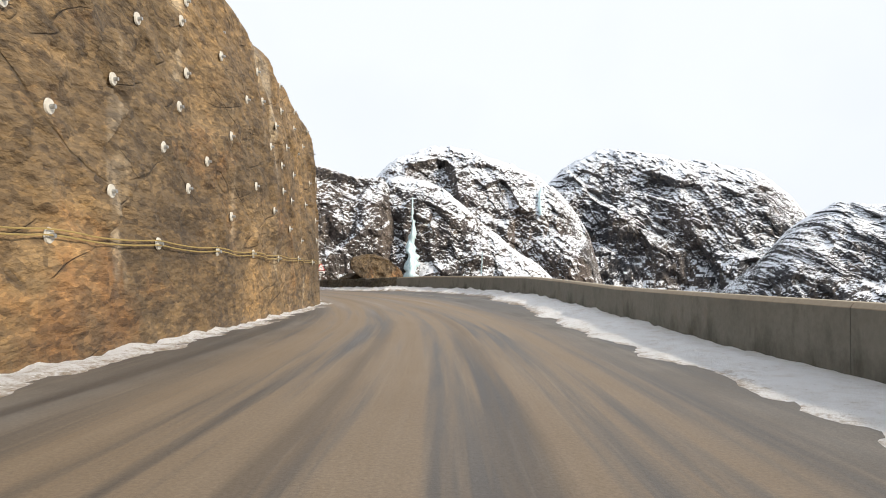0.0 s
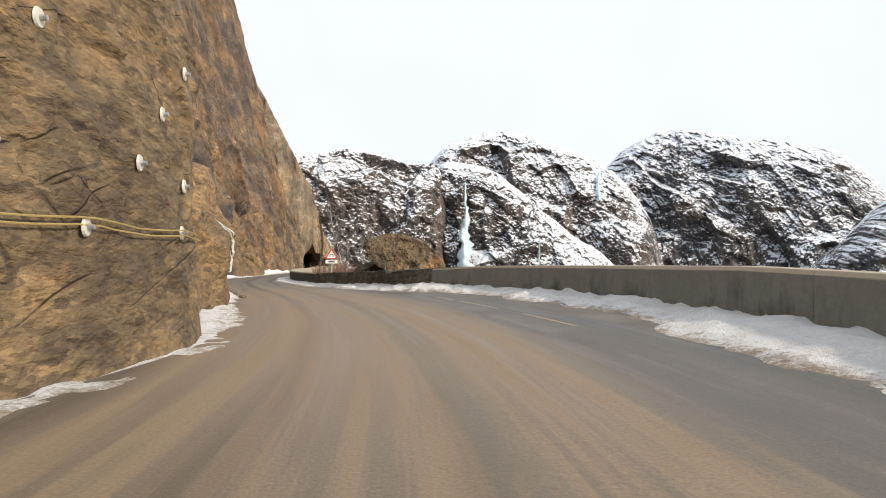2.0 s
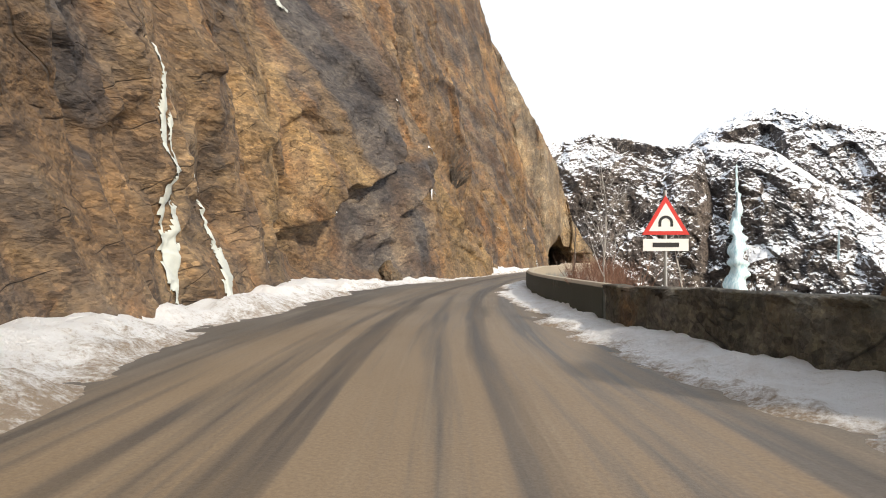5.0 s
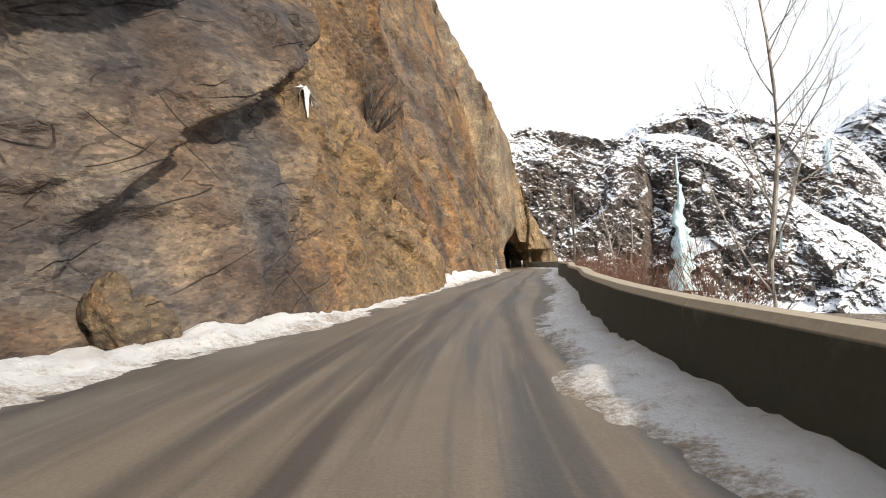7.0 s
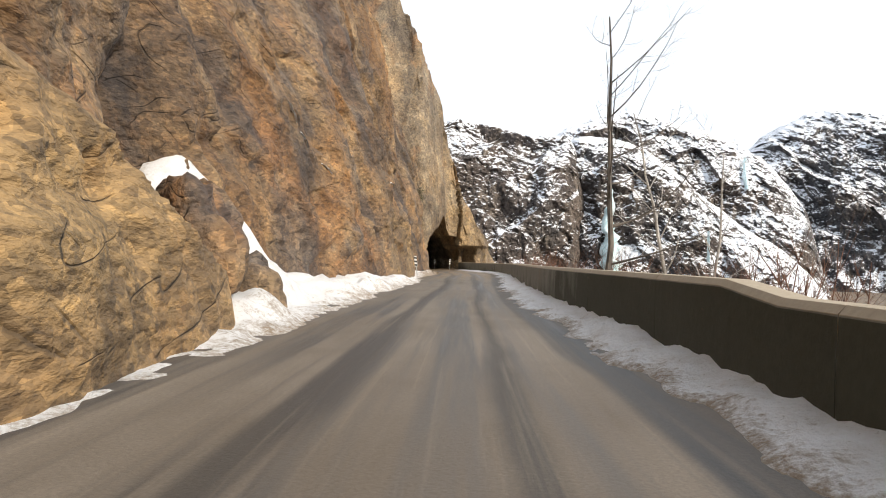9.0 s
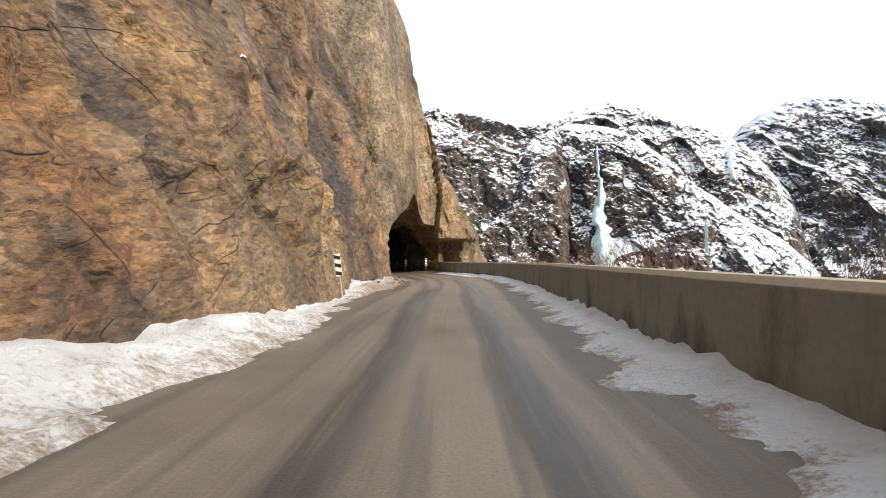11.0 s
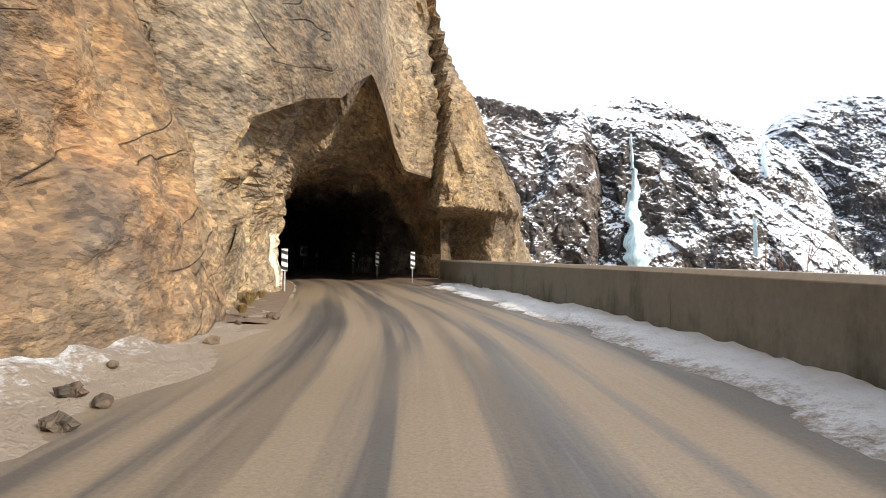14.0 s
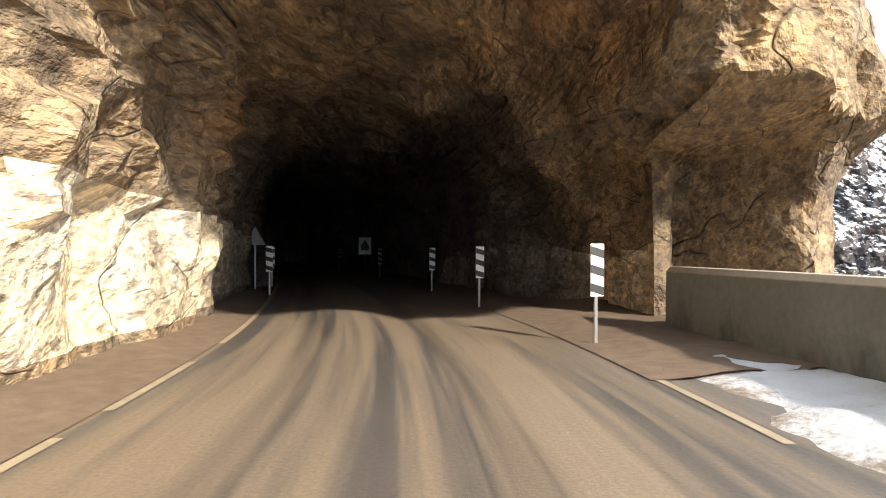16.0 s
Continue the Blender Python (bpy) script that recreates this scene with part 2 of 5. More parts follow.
    for size, rot, much in ((crack * 1.2, (0.45, 0.75, 0.2), 0.4), (crack * 0.42, (-0.4, 0.6, 0.9), 0.45), (crack * 0.18, (0.3, -0.5, 0.4), 0.45)):
        cell = n.new("ShaderNodeTexVoronoi")
        cell.inputs["Scale"].default_value = 1.0 / size
        l.new(stretch(n, l, v, (1.0, 1.0, 0.75), rot), cell.inputs["Vector"])
        hue = n.new("ShaderNodeSeparateColor")
        l.new(cell.outputs["Color"], hue.inputs[0])
        c = mix_node(n, l, much, c, ramp_out(n, l, hue.outputs[0], [(0.0, (0.66, 0.66, 0.68)), (0.5, (1.0, 1.0, 1.0)), (1.0, (1.32, 1.28, 1.18))]), "MULTIPLY")
    # thin broken joints in two slanting sets
    joint = None
    for rot, scale, thin, seed in ((-0.55, 0.8, 0.008, 0.0), (0.85, 1.1, 0.009, 40.0)):
        place = n.new("ShaderNodeMapping")
        place.inputs["Location"].default_value, place.inputs["Rotation"].default_value = (seed, seed, 0), (rot, 0, 0.1)
        l.new(v, place.inputs["Vector"])
        run = stretch(n, l, place.outputs[0], (0.7, 1.2, 0.3))
        vein = noise_node(n, l, run, scale, 2, 0.45)
        line = ramp_out(n, l, math_node(n, l, "ABSOLUTE", math_node(n, l, "SUBTRACT", vein, 0.5)), [(0.0, (1, 1, 1)), (thin, (0, 0, 0))])
        line = math_node(n, l, "MULTIPLY", line, ramp_out(n, l, noise_node(n, l, place.outputs[0], scale * 0.9, 2, 0.5), [(0.5, (0, 0, 0)), (0.58, (1, 1, 1))]))
        joint = line if joint is None else math_node(n, l, "MAXIMUM", joint, line)
    c = mix_node(n, l, 0.8, c, ramp_out(n, l, fine, [(0.22, (0.42, 0.40, 0.41)), (0.45, (0.95, 0.95, 0.95)), (0.78, (1.5, 1.45, 1.33))]), "MULTIPLY")
    c = mix_node(n, l, 0.75, c, ramp_out(n, l, broad, [(0.36, (0.55, 0.55, 0.58)), (0.5, (1.0, 1.0, 1.0)), (0.64, (1.4, 1.36, 1.26))]), "MULTIPLY")
    c = mix_node(n, l, 0.5, c, ramp_out(n, l, grit, [(0.0, (0.3, 0.29, 0.3)), (0.25, (0.85, 0.85, 0.85)), (0.8, (1.1, 1.1, 1.08)), (1.0, (1.8, 1.74, 1.6))]), "MULTIPLY")
    c = mix_node(n, l, math_node(n, l, "MULTIPLY", joint, split), c, tuple(x * 0.25 for x in dark))
    l.new(c, b.inputs["Base Color"])
    b.inputs["Roughness"].default_value = 0.8
    h = math_node(n, l, "ADD", math_node(n, l, "MULTIPLY", mid, 0.8), math_node(n, l, "MULTIPLY", noise_node(n, l, v, 4.5 * grain_size, 4, 0.6), 0.32))
    h = math_node(n, l, "SUBTRACT", h, math_node(n, l, "MULTIPLY", joint, 0.10))
    l.new(bump_node(n, l, h, 1.0, 0.5 * relief), b.inputs["Normal"])
    return m


def ramp_out(n, l, value, stops):
    r = ramp_node(n, stops)
    l.new(value, r.inputs[0])
    return r.outputs[0]


ROCK = rock_material("cliff_rock", (0.145, 0.103, 0.07), (0.19, 0.118, 0.06), (0.05, 0.04, 0.036), (0.27, 0.193, 0.112), 0.55, 1.9, 0.0, 1.0, 1.0, 0.42, 0.6)
CUT = rock_material("cut_rock", (0.15, 0.107, 0.06), (0.178, 0.12, 0.061), (0.08, 0.06, 0.038), (0.218, 0.157, 0.09), 0.45, 1.5, 0.5, 1.0, 0.9, 0.35)
BOULDER = rock_material("boulder_rock", (0.085, 0.067, 0.05), (0.105, 0.078, 0.05), (0.035, 0.03, 0.027), (0.15, 0.12, 0.086), 0.4, 1.3)
TUNNEL = rock_material("tunnel_rock", (0.235, 0.19, 0.14), (0.27, 0.2, 0.125), (0.09, 0.078, 0.065), (0.38, 0.315, 0.23), 0.55, 1.3, 0.0, 1.0, 1.2, 0.3, 0.35)
HEAD = rock_material("headland_rock", (0.185, 0.152, 0.115), (0.215, 0.165, 0.11), (0.06, 0.05, 0.045), (0.33, 0.285, 0.215), 0.5, 1.6, 0.0, 1.0, 1.1, 0.55, 0.3)
WHITEWASH = rock_material("whitewashed_rock", (0.72, 0.67, 0.55), (0.7, 0.6, 0.42), (0.3, 0.22, 0.13), (0.85, 0.82, 0.74), 0.6, 0.9, 0.0, 1.0, 0.8, 0.2)


def road_material():
    m, n, l, b = material("road_surface")
    uv = n.new("ShaderNodeUVMap").outputs[0]
    sep = n.new("ShaderNodeSeparateXYZ")
    l.new(uv, sep.inputs[0])
    v = place_of(n)
    wob = noise_node(n, l, stretch(n, l, uv, (0.25, 0.06, 1)), 1.0, 4)
    d = math_node(n, l, "ADD", sep.outputs[0], math_node(n, l, "MULTIPLY", math_node(n, l, "SUBTRACT", wob, 0.5), 1.2))
    along = noise_node(n, l, stretch(n, l, uv, (1.6, 0.045, 1)), 1.0, 5, 0.6)
    streak = noise_node(n, l, stretch(n, l, uv, (9, 0.16, 1)), 1.0, 4, 0.6)
    fine = noise_node(n, l, v, 28, 6, 0.7)
    patch = noise_node(n, l, v, 0.25, 5, 0.6)
    # bare wheel tracks between drifts of sand and frozen dust; sandiest in the first bend and before the tunnel
    track = math_node(n, l, "ABSOLUTE", math_node(n, l, "SUBTRACT", math_node(n, l, "ABSOLUTE", math_node(n, l, "ADD", d, 0.35)), 0.95))
    bare = ramp_out(n, l, math_node(n, l, "ADD", track, math_node(n, l, "MULTIPLY", along, 0.9)), [(0.56, (1, 1, 1)), (0.76, (0, 0, 0))])
    stretch_of = ramp_out(n, l, math_node(n, l, "DIVIDE", sep.outputs[1], 300.0), [(0.0, (0.55, 0.55, 0.55)), (0.1, (0.95, 0.95, 0.95)), (0.19, (0.9, 0.9, 0.9)), (0.25, (0.32, 0.32, 0.32)), (0.5, (0.15, 0.15, 0.15)), (0.56, (0.6, 0.6, 0.6)), (0.63, (0.8, 0.8, 0.8)), (0.7, (0.55, 0.55, 0.55)), (1.0, (0.5, 0.5, 0.5))])
    c = mix_node(n, l, ramp_out(n, l, along, [(0.41, (0, 0, 0)), (0.56, (1, 1, 1))]), (0.068, 0.065, 0.062), (0.168, 0.152, 0.132))
    c = mix_node(n, l, ramp_out(n, l, patch, [(0.4, (0, 0, 0)), (0.65, (1, 1, 1))]), c, (0.10, 0.088, 0.074))
    inner = ramp_out(n, l, math_node(n, l, "DIVIDE", math_node(n, l, "ABSOLUTE", math_node(n, l, "SUBTRACT", d, -0.4)), 5.0), [(0.5, (1, 1, 1)), (0.72, (0, 0, 0))])
    sandy = math_node(n, l, "MULTIPLY", math_node(n, l, "MULTIPLY", inner, stretch_of), math_node(n, l, "MAXIMUM", ramp_out(n, l, along, [(0.40, (0.12, 0.12, 0.12)), (0.52, (1, 1, 1))]), ramp_out(n, l, stretch_of, [(0.75, (0, 0, 0)), (0.95, (0.85, 0.85, 0.85))])))
    c = mix_node(n, l, sandy, c, (0.262, 0.19, 0.116))
    c = mix_node(n, l, math_node(n, l, "MULTIPLY", bare, math_node(n, l, "SUBTRACT", 0.88, math_node(n, l, "MULTIPLY", stretch_of, 0.72))), c, (0.034, 0.031, 0.029))
    c = mix_node(n, l, math_node(n, l, "MULTIPLY", ramp_out(n, l, streak, [(0.55, (0, 0, 0)), (0.75, (1, 1, 1))]), 0.25), c, (0.34, 0.28, 0.20))
    c = mix_node(n, l, 0.5, c, ramp_out(n, l, fine, [(0.3, (0.5, 0.5, 0.5)), (0.7, (1.35, 1.35, 1.35))]), "MULTIPLY")
    l.new(c, b.inputs["Base Color"])
    l.new(ramp_out(n, l, along, [(0.3, (0.45, 0.45, 0.45)), (0.7, (0.8, 0.8, 0.8))]), b.inputs["Roughness"])
    l.new(bump_node(n, l, fine, 0.5, 0.01), b.inputs["Normal"])
    return m


def snow_material(name, dirt=0.35):
    m, n, l, b = material(name)
    v = place_of(n)
    f = noise_node(n, l, v, 2.2, 8, 0.7)
    g = noise_node(n, l, v, 14, 6, 0.7)
    sand = n.new("ShaderNodeAttribute")
    sand.attribute_name = "sand"
    c = mix_node(n, l, ramp_out(n, l, f, [(0.46, (0, 0, 0)), (0.7, (dirt * 2, dirt * 2, dirt * 2))]), (0.88, 0.89, 0.90), (0.50, 0.43, 0.34))
    k = math_node(n, l, "ADD", sand.outputs["Fac"], math_node(n, l, "MULTIPLY", math_node(n, l, "SUBTRACT", math_node(n, l, "ADD", f, g), 1.0), 1.6))
    c = mix_node(n, l, ramp_out(n, l, k, [(0.25, (0, 0, 0)), (0.75, (0.9, 0.9, 0.9))]), c, (0.30, 0.22, 0.14))
    c = mix_node(n, l, ramp_out(n, l, g, [(0.62, (0, 0, 0)), (0.7, (0.3, 0.3, 0.3))]), c, (0.26, 0.21, 0.16))
    l.new(c, b.inputs["Base Color"])
    b.inputs["Roughness"].default_value = 0.7
    l.new(bump_node(n, l, math_node(n, l, "ADD", f, math_node(n, l, "MULTIPLY", g, 0.5)), 1.0, 0.16), b.inputs["Normal"])
    return m


def concrete_material():
    m, n, l, b = material("parapet_concrete")
    v = place_of(n)
    f = noise_node(n, l, v, 0.7, 7, 0.65)
    g = noise_node(n, l, v, 9, 7, 0.7)
    down = noise_node(n, l, stretch(n, l, v, (1.1, 1.1, 0.45)), 1.0, 6, 0.65)
    c = mix_node(n, l, f, (0.165, 0.17, 0.15), (0.30, 0.295, 0.262))
    c = mix_node(n, l, ramp_out(n, l, down, [(0.52, (0, 0, 0)), (0.72, (0.4, 0.4, 0.4))]), c, (0.08, 0.085, 0.072))
    rust = noise_node(n, l, stretch(n, l, v, (1.0, 1.0, 1.4)), 0.5, 6, 0.7)
    c = mix_node(n, l, ramp_out(n, l, rust, [(0.6, (0, 0, 0)), (0.74, (0.25, 0.25, 0.25))]), c, (0.25, 0.15, 0.08))
    moss = n.new("ShaderNodeAttribute")
    moss.attribute_name = "moss"
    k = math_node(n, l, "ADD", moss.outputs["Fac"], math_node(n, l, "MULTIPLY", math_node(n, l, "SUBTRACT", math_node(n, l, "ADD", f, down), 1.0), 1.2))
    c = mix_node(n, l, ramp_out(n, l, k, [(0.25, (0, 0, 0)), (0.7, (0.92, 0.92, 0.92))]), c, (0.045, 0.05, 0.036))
    # pale coping: weathered tone, with its sunlit edge put into the colour
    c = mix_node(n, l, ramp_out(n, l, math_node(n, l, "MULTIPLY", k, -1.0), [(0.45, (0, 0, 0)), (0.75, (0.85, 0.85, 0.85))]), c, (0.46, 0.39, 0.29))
    c = mix_node(n, l, 0.5, c, ramp_out(n, l, g, [(0.3, (0.7, 0.7, 0.7)), (0.7, (1.15, 1.15, 1.15))]), "MULTIPLY")
    l.new(c, b.inputs["Base Color"])
    b.inputs["Roughness"].default_value = 0.85
    l.new(bump_node(n, l, g, 0.4, 0.02), b.inputs["Normal"])
    return m


def mountain_material():
    m, n, l, b = material("snowy_mountain")
    geo = n.new("ShaderNodeNewGeometry")
    v = geo.outputs["Position"]
    sep = n.new("ShaderNodeSeparateXYZ")
    l.new(geo.outputs["Normal"], sep.inputs[0])
    big = noise_node(n, l, v, 0.011, 6, 0.62)
    mid = noise_node(n, l, stretch(n, l, v, (1, 1, 1.3), (0.3, 0.5, 0)), 0.07, 6, 0.65)
    fine = noise_node(n, l, stretch(n, l, v, (1, 1, 1.6), (-0.2, 0.6, 0)), 0.33, 5, 0.65)
    slab = noise_node(n, l, stretch(n, l, v, (1, 1, 0.3), (0.2, 0.45, 0)), 0.12, 4, 0.6)
    cover, warm = n.new("ShaderNodeAttribute"), n.new("ShaderNodeAttribute")
    cover.attribute_name, warm.attribute_name = "cover", "warm"
    rock = mix_node(n, l, warm.outputs["Fac"], (0.075, 0.078, 0.088), (0.15, 0.118, 0.098))
    rock = mix_node(n, l, ramp_out(n, l, mid, [(0.36, (0, 0, 0)), (0.6, (1, 1, 1))]), mix_node(n, l, 0.72, rock, (0.02, 0.02, 0.022)), rock)
    rock = mix_node(n, l, ramp_out(n, l, slab, [(0.5, (0, 0, 0)), (0.68, (0.7, 0.7, 0.7))]), rock, (0.22, 0.185, 0.15))
    rock = mix_node(n, l, 0.9, rock, ramp_out(n, l, fine, [(0.36, (0.3, 0.3, 0.32)), (0.62, (1.5, 1.5, 1.5))]), "MULTIPLY")
    k = math_node(n, l, "ADD", math_node(n, l, "MULTIPLY", sep.outputs[2], 0.72), cover.outputs["Fac"])
    for part_of, much in ((mid, 1.1), (fine, 2.0), (big, 0.7), (slab, 0.5)):
        k = math_node(n, l, "ADD", k, math_node(n, l, "MULTIPLY", math_node(n, l, "SUBTRACT", part_of, 0.5), much))
    snow = ramp_out(n, l, k, [(0.47, (0, 0, 0)), (0.54, (1, 1, 1))])
    l.new(mix_node(n, l, snow, rock, (0.84, 0.88, 0.94)), b.inputs["Base Color"])
    b.inputs["Roughness"].default_value = 0.85
    h = math_node(n, l, "ADD", mid, math_node(n, l, "MULTIPLY", fine, 0.35))
    l.new(bump_node(n, l, h, 1.0, 5.0), b.inputs["Normal"])
    return m


def ice_material():
    m, n, l, b = material("blue_ice")
    v = place_of(n)
    f = noise_node(n, l, stretch(n, l, v, (1, 1, 0.2)), 0.9, 7, 0.65)
    l.new(ramp_out(n, l, f, [(0.35, (0.34, 0.56, 0.62)), (0.6, (0.72, 0.84, 0.86))]), b.inputs["Base Color"])
    b.inputs["Roughness"].default_value = 0.35
    l.new(bump_node(n, l, f, 0.8, 0.3), b.inputs["Normal"])
    return m


def bark_material(name, dark, pale, scale=3.0):
    m, n, l, b = material(name)
    v = place_of(n)
    f = noise_node(n, l, stretch(n, l, v, (1, 1, 0.5)), scale, 7, 0.7)
    l.new(ramp_out(n, l, f, [(0.4, dark), (0.62, pale)]), b.inputs["Base Color"])
    b.inputs["Roughness"].default_value = 0.85
    l.new(bump_node(n, l, f, 0.5, 0.03), b.inputs["Normal"])
    return m


ROAD = road_material()
SNOW = snow_material("verge_snow", 0.14)
SNOW_R = snow_material("bank_snow", 0.16)
CONCRETE = concrete_material()
MOUNTAIN = mountain_material()
SLOPE = rock_material("slope_ground", (0.12, 0.09, 0.06), (0.16, 0.11, 0.06), (0.05, 0.04, 0.03), (0.4, 0.4, 0.42), 0.2, 2.0)
ICE = ice_material()
SEEP = simple("seep_ice", (0.52, 0.55, 0.51), 0.35, 0, 0.4, 1.5, 0.6)
DARKWALL = rock_material("mossy_stone", (0.10, 0.095, 0.08), (0.09, 0.085, 0.06), (0.04, 0.04, 0.035), (0.17, 0.16, 0.14), 0.5, 0.7)
STEEL = simple("galvanised_steel", (0.45, 0.46, 0.46), 0.45, 0.8, 0.15, 20)
RED = simple("red_sign", (0.62, 0.04, 0.03), 0.45, 0, 0.08, 5)
WHITE = simple("white_sign", (0.82, 0.82, 0.80), 0.45, 0, 0.06, 5)
BLACK = simple("black_sign", (0.02, 0.02, 0.02), 0.5, 0, 0.1, 5)
PLATE = simple("bolt_plate", (0.62, 0.60, 0.54), 0.6, 0.1, 0.25, 8)
CABLE = simple("old_cable", (0.36, 0.27, 0.10), 0.7, 0, 0.2, 8)
LINEPAINT = simple("worn_line", (0.36, 0.29, 0.19), 0.7, 0, 0.4, 3)
BARK = bark_material("grey_bark", (0.05, 0.045, 0.04), (0.16, 0.14, 0.12))
BIRCH = bark_material("birch_bark", (0.20, 0.19, 0.18), (0.55, 0.53, 0.5), 2.0)
TWIG = bark_material("red_twig", (0.10, 0.05, 0.035), (0.22, 0.12, 0.08))
NEEDLE = bark_material("juniper_green", (0.02, 0.03, 0.012), (0.06, 0.08, 0.03), 6.0)
STRAW = simple("withered_straw", (0.27, 0.19, 0.075), 0.8, 0, 0.4, 9)
GRIT = simple("grit", (0.17, 0.12, 0.08), 0.9, 0, 0.5, 4, 0.8)


# ---- things ----
# plan tables, all by length along the road: the cliff's foot, the carriageway's edges, the parapet's inner face and height
CLIFF_D = [(-60, -6.5), (0, -6.2), (8, -5.9), (14, -5.5), (20, -5.0), (26, -4.3), (30, -3.7), (33, -3.3), (34.5, -3.5), (37, -3.95), (40, -4.2), (43, -3.9),
           (48, -3.7), (54.6, -3.9), (55.6, -5.6), (62, -6.2), (70, -6.2), (78, -6.5), (85, -8.2), (91, -7.2), (94.5, -5.6), (97.5, -4.6),
           (104, -3.9), (108, -3.8), (114, -3.4), (119, -3.6), (122, -4.4), (124, -5.4), (125.6, -7.0), (128, -7.4), (132, -6.9), (139, -6.6), (145, -5.2),
           (151, -4.2), (157, -4.1), (161, -4.0), (164, -4.2), (166.2, -5.2), (170, -4.8), (174, -4.1), (178, -3.4), (182, -3.3), (185, -4.2), (188, -6.0), (192, -9)]
ROAD_L = [(-60, -5.0), (0, -5.0), (11, -4.7), (20, -4.2), (26, -3.6), (33, -2.5), (39, -2.7), (46, -3.1), (54, -3.0), (59, -3.4), (68, -4.4), (78, -4.6), (84, -4.8),
          (88, -4.8), (92, -4.2), (97, -3.4), (101, -3.0), (108, -2.9), (117, -3.0), (126, -3.1), (140, -3.0), (151, -2.7), (158, -3.1), (163, -3.2), (166, -2.8), (172, -2.4),
          (181, -2.2), (190, -2.6), (400, -2.8)]
ROAD_R = [(-60, 3.2), (13, 3.4), (21, 4.0), (25, 4.5), (31, 5.1), (36, 5.7), (42, 5.7), (46, 5.2), (50, 4.4), (55, 3.6), (60, 3.0), (66, 2.5), (74, 1.9), (80, 1.35), (92, 1.2), (99, 1.3),
          (107, 1.8), (114, 2.2), (121, 2.1), (130, 1.7), (150, 2.0), (160, 2.5), (170, 2.8), (180, 2.8), (190, 2.8), (205, 2.6), (400, 2.6)]
PAR_D = [(-60, 5.6), (13, 5.6), (20, 6.1), (27, 6.8), (33, 7.2), (40, 7.3), (46, 6.8), (51, 5.7), (56, 4.75), (62, 4.2), (68, 3.6), (74, 3.15),
         (80, 2.8), (86, 2.5), (92, 2.3), (99, 2.5), (108, 3.0), (120, 3.1), (130, 2.9), (150, 3.2), (160, 3.5), (170, 3.8), (180, 4.1), (190, 4.3), (200, 4.4)]
PAR_H = [(-60, 1.02), (20, 1.05), (46, 1.07), (53, 1.02), (54, 1.0), (66, 1.0), (68, 0.98), (90, 0.96), (104, 1.04), (116, 1.04), (117.4, 1.18), (160, 1.17), (185, 1.08), (205, 1.08)]
CREST = [(-60, 0.08), (13, 0.1), (22, 0.2), (32, 0.24), (42, 0.3), (60, 0.32), (70, 0.26), (80, 0.2), (100, 0.24), (120, 0.26), (150, 0.24), (170, 0.2), (185, 0.16), (196, 0.14), (200, 0.06)]


def step01(x, a, b):
    t = np.clip((x - a) / (b - a), 0, 1)
    return t * t * (3 - 2 * t)


def make_road():
    s = np.arange(-60, 305, 0.75)
    k = np.linspace(0, 1, 13)
    a, b = smooth_table(ROAD_L, s) - 0.7, smooth_table(ROAD_R, s) + 0.6
    d = a[:, None] + (b - a)[:, None] * k
    me = grid_mesh("road", at(s[:, None], d, 0.0 + 0 * d))
    uv = me.uv_layers.new(name="UVMap")
    loops = np.zeros(len(me.loops), int)
    me.loops.foreach_get("vertex_index", loops)
    flat = np.stack([d.ravel(), np.repeat(s, 13)], -1)[loops]
    uv.data.foreach_set("uv", flat.ravel())
    top("road", me, ROAD, "narrow sanded asphalt road with dark bare wheel tracks", "road", kind="structure")


def strip(s0, s1, d, wide, lift, gaps=0.0, seed=0):
    """A painted line on the road, worn through in places."""
    s = np.arange(s0, s1, 0.4)
    P = at(s[:, None], np.array([d - wide / 2, d + wide / 2])[None] + 0 * s[:, None], lift)
    keep = (vnoise(s[:-1] * 0.6, 0 * s[:-1], 0 * s[:-1], seed) > gaps - 0.6) if gaps else None
    return grid_mesh("line", P, keep=keep)


# the cliff's face
LEDGE = [(74, -3.5), (80, 0.0), (83, 1.6), (85.6, 3.2), (86.9, 4.0), (88.3, 4.9), (90.2, 5.6), (91.0, 5.5), (93.2, 6.5), (94.7, 7.4), (96, 7.7), (104, 9.5)]
FLAKE = [(92.6, -0.5), (93.1, 2.2), (94.4, 3.3), (95.9, 4.6), (97.6, 5.7), (99.2, 6.6), (100.8, 7.6), (103, 9.0)]
DOME = [(36, 2.2), (42, 3.2), (47, 4.2), (49.3, 5.3), (53, 6.4), (58, 6.7)]
OUTCROP = [(98, 15), (103, 9.5), (104.6, 7.4), (106, 6.0), (108, 5.1), (110, 4.4), (114, 3.7), (117.3, 2.9), (119, 1.8), (122, 0.7), (125, -0.5)]
OUTCROP_FAR = [(146, 9.0), (152, 6.5), (158, 4.6), (162, 3.0), (163.5, 1.9), (165, 0.1), (166, -1.5)]


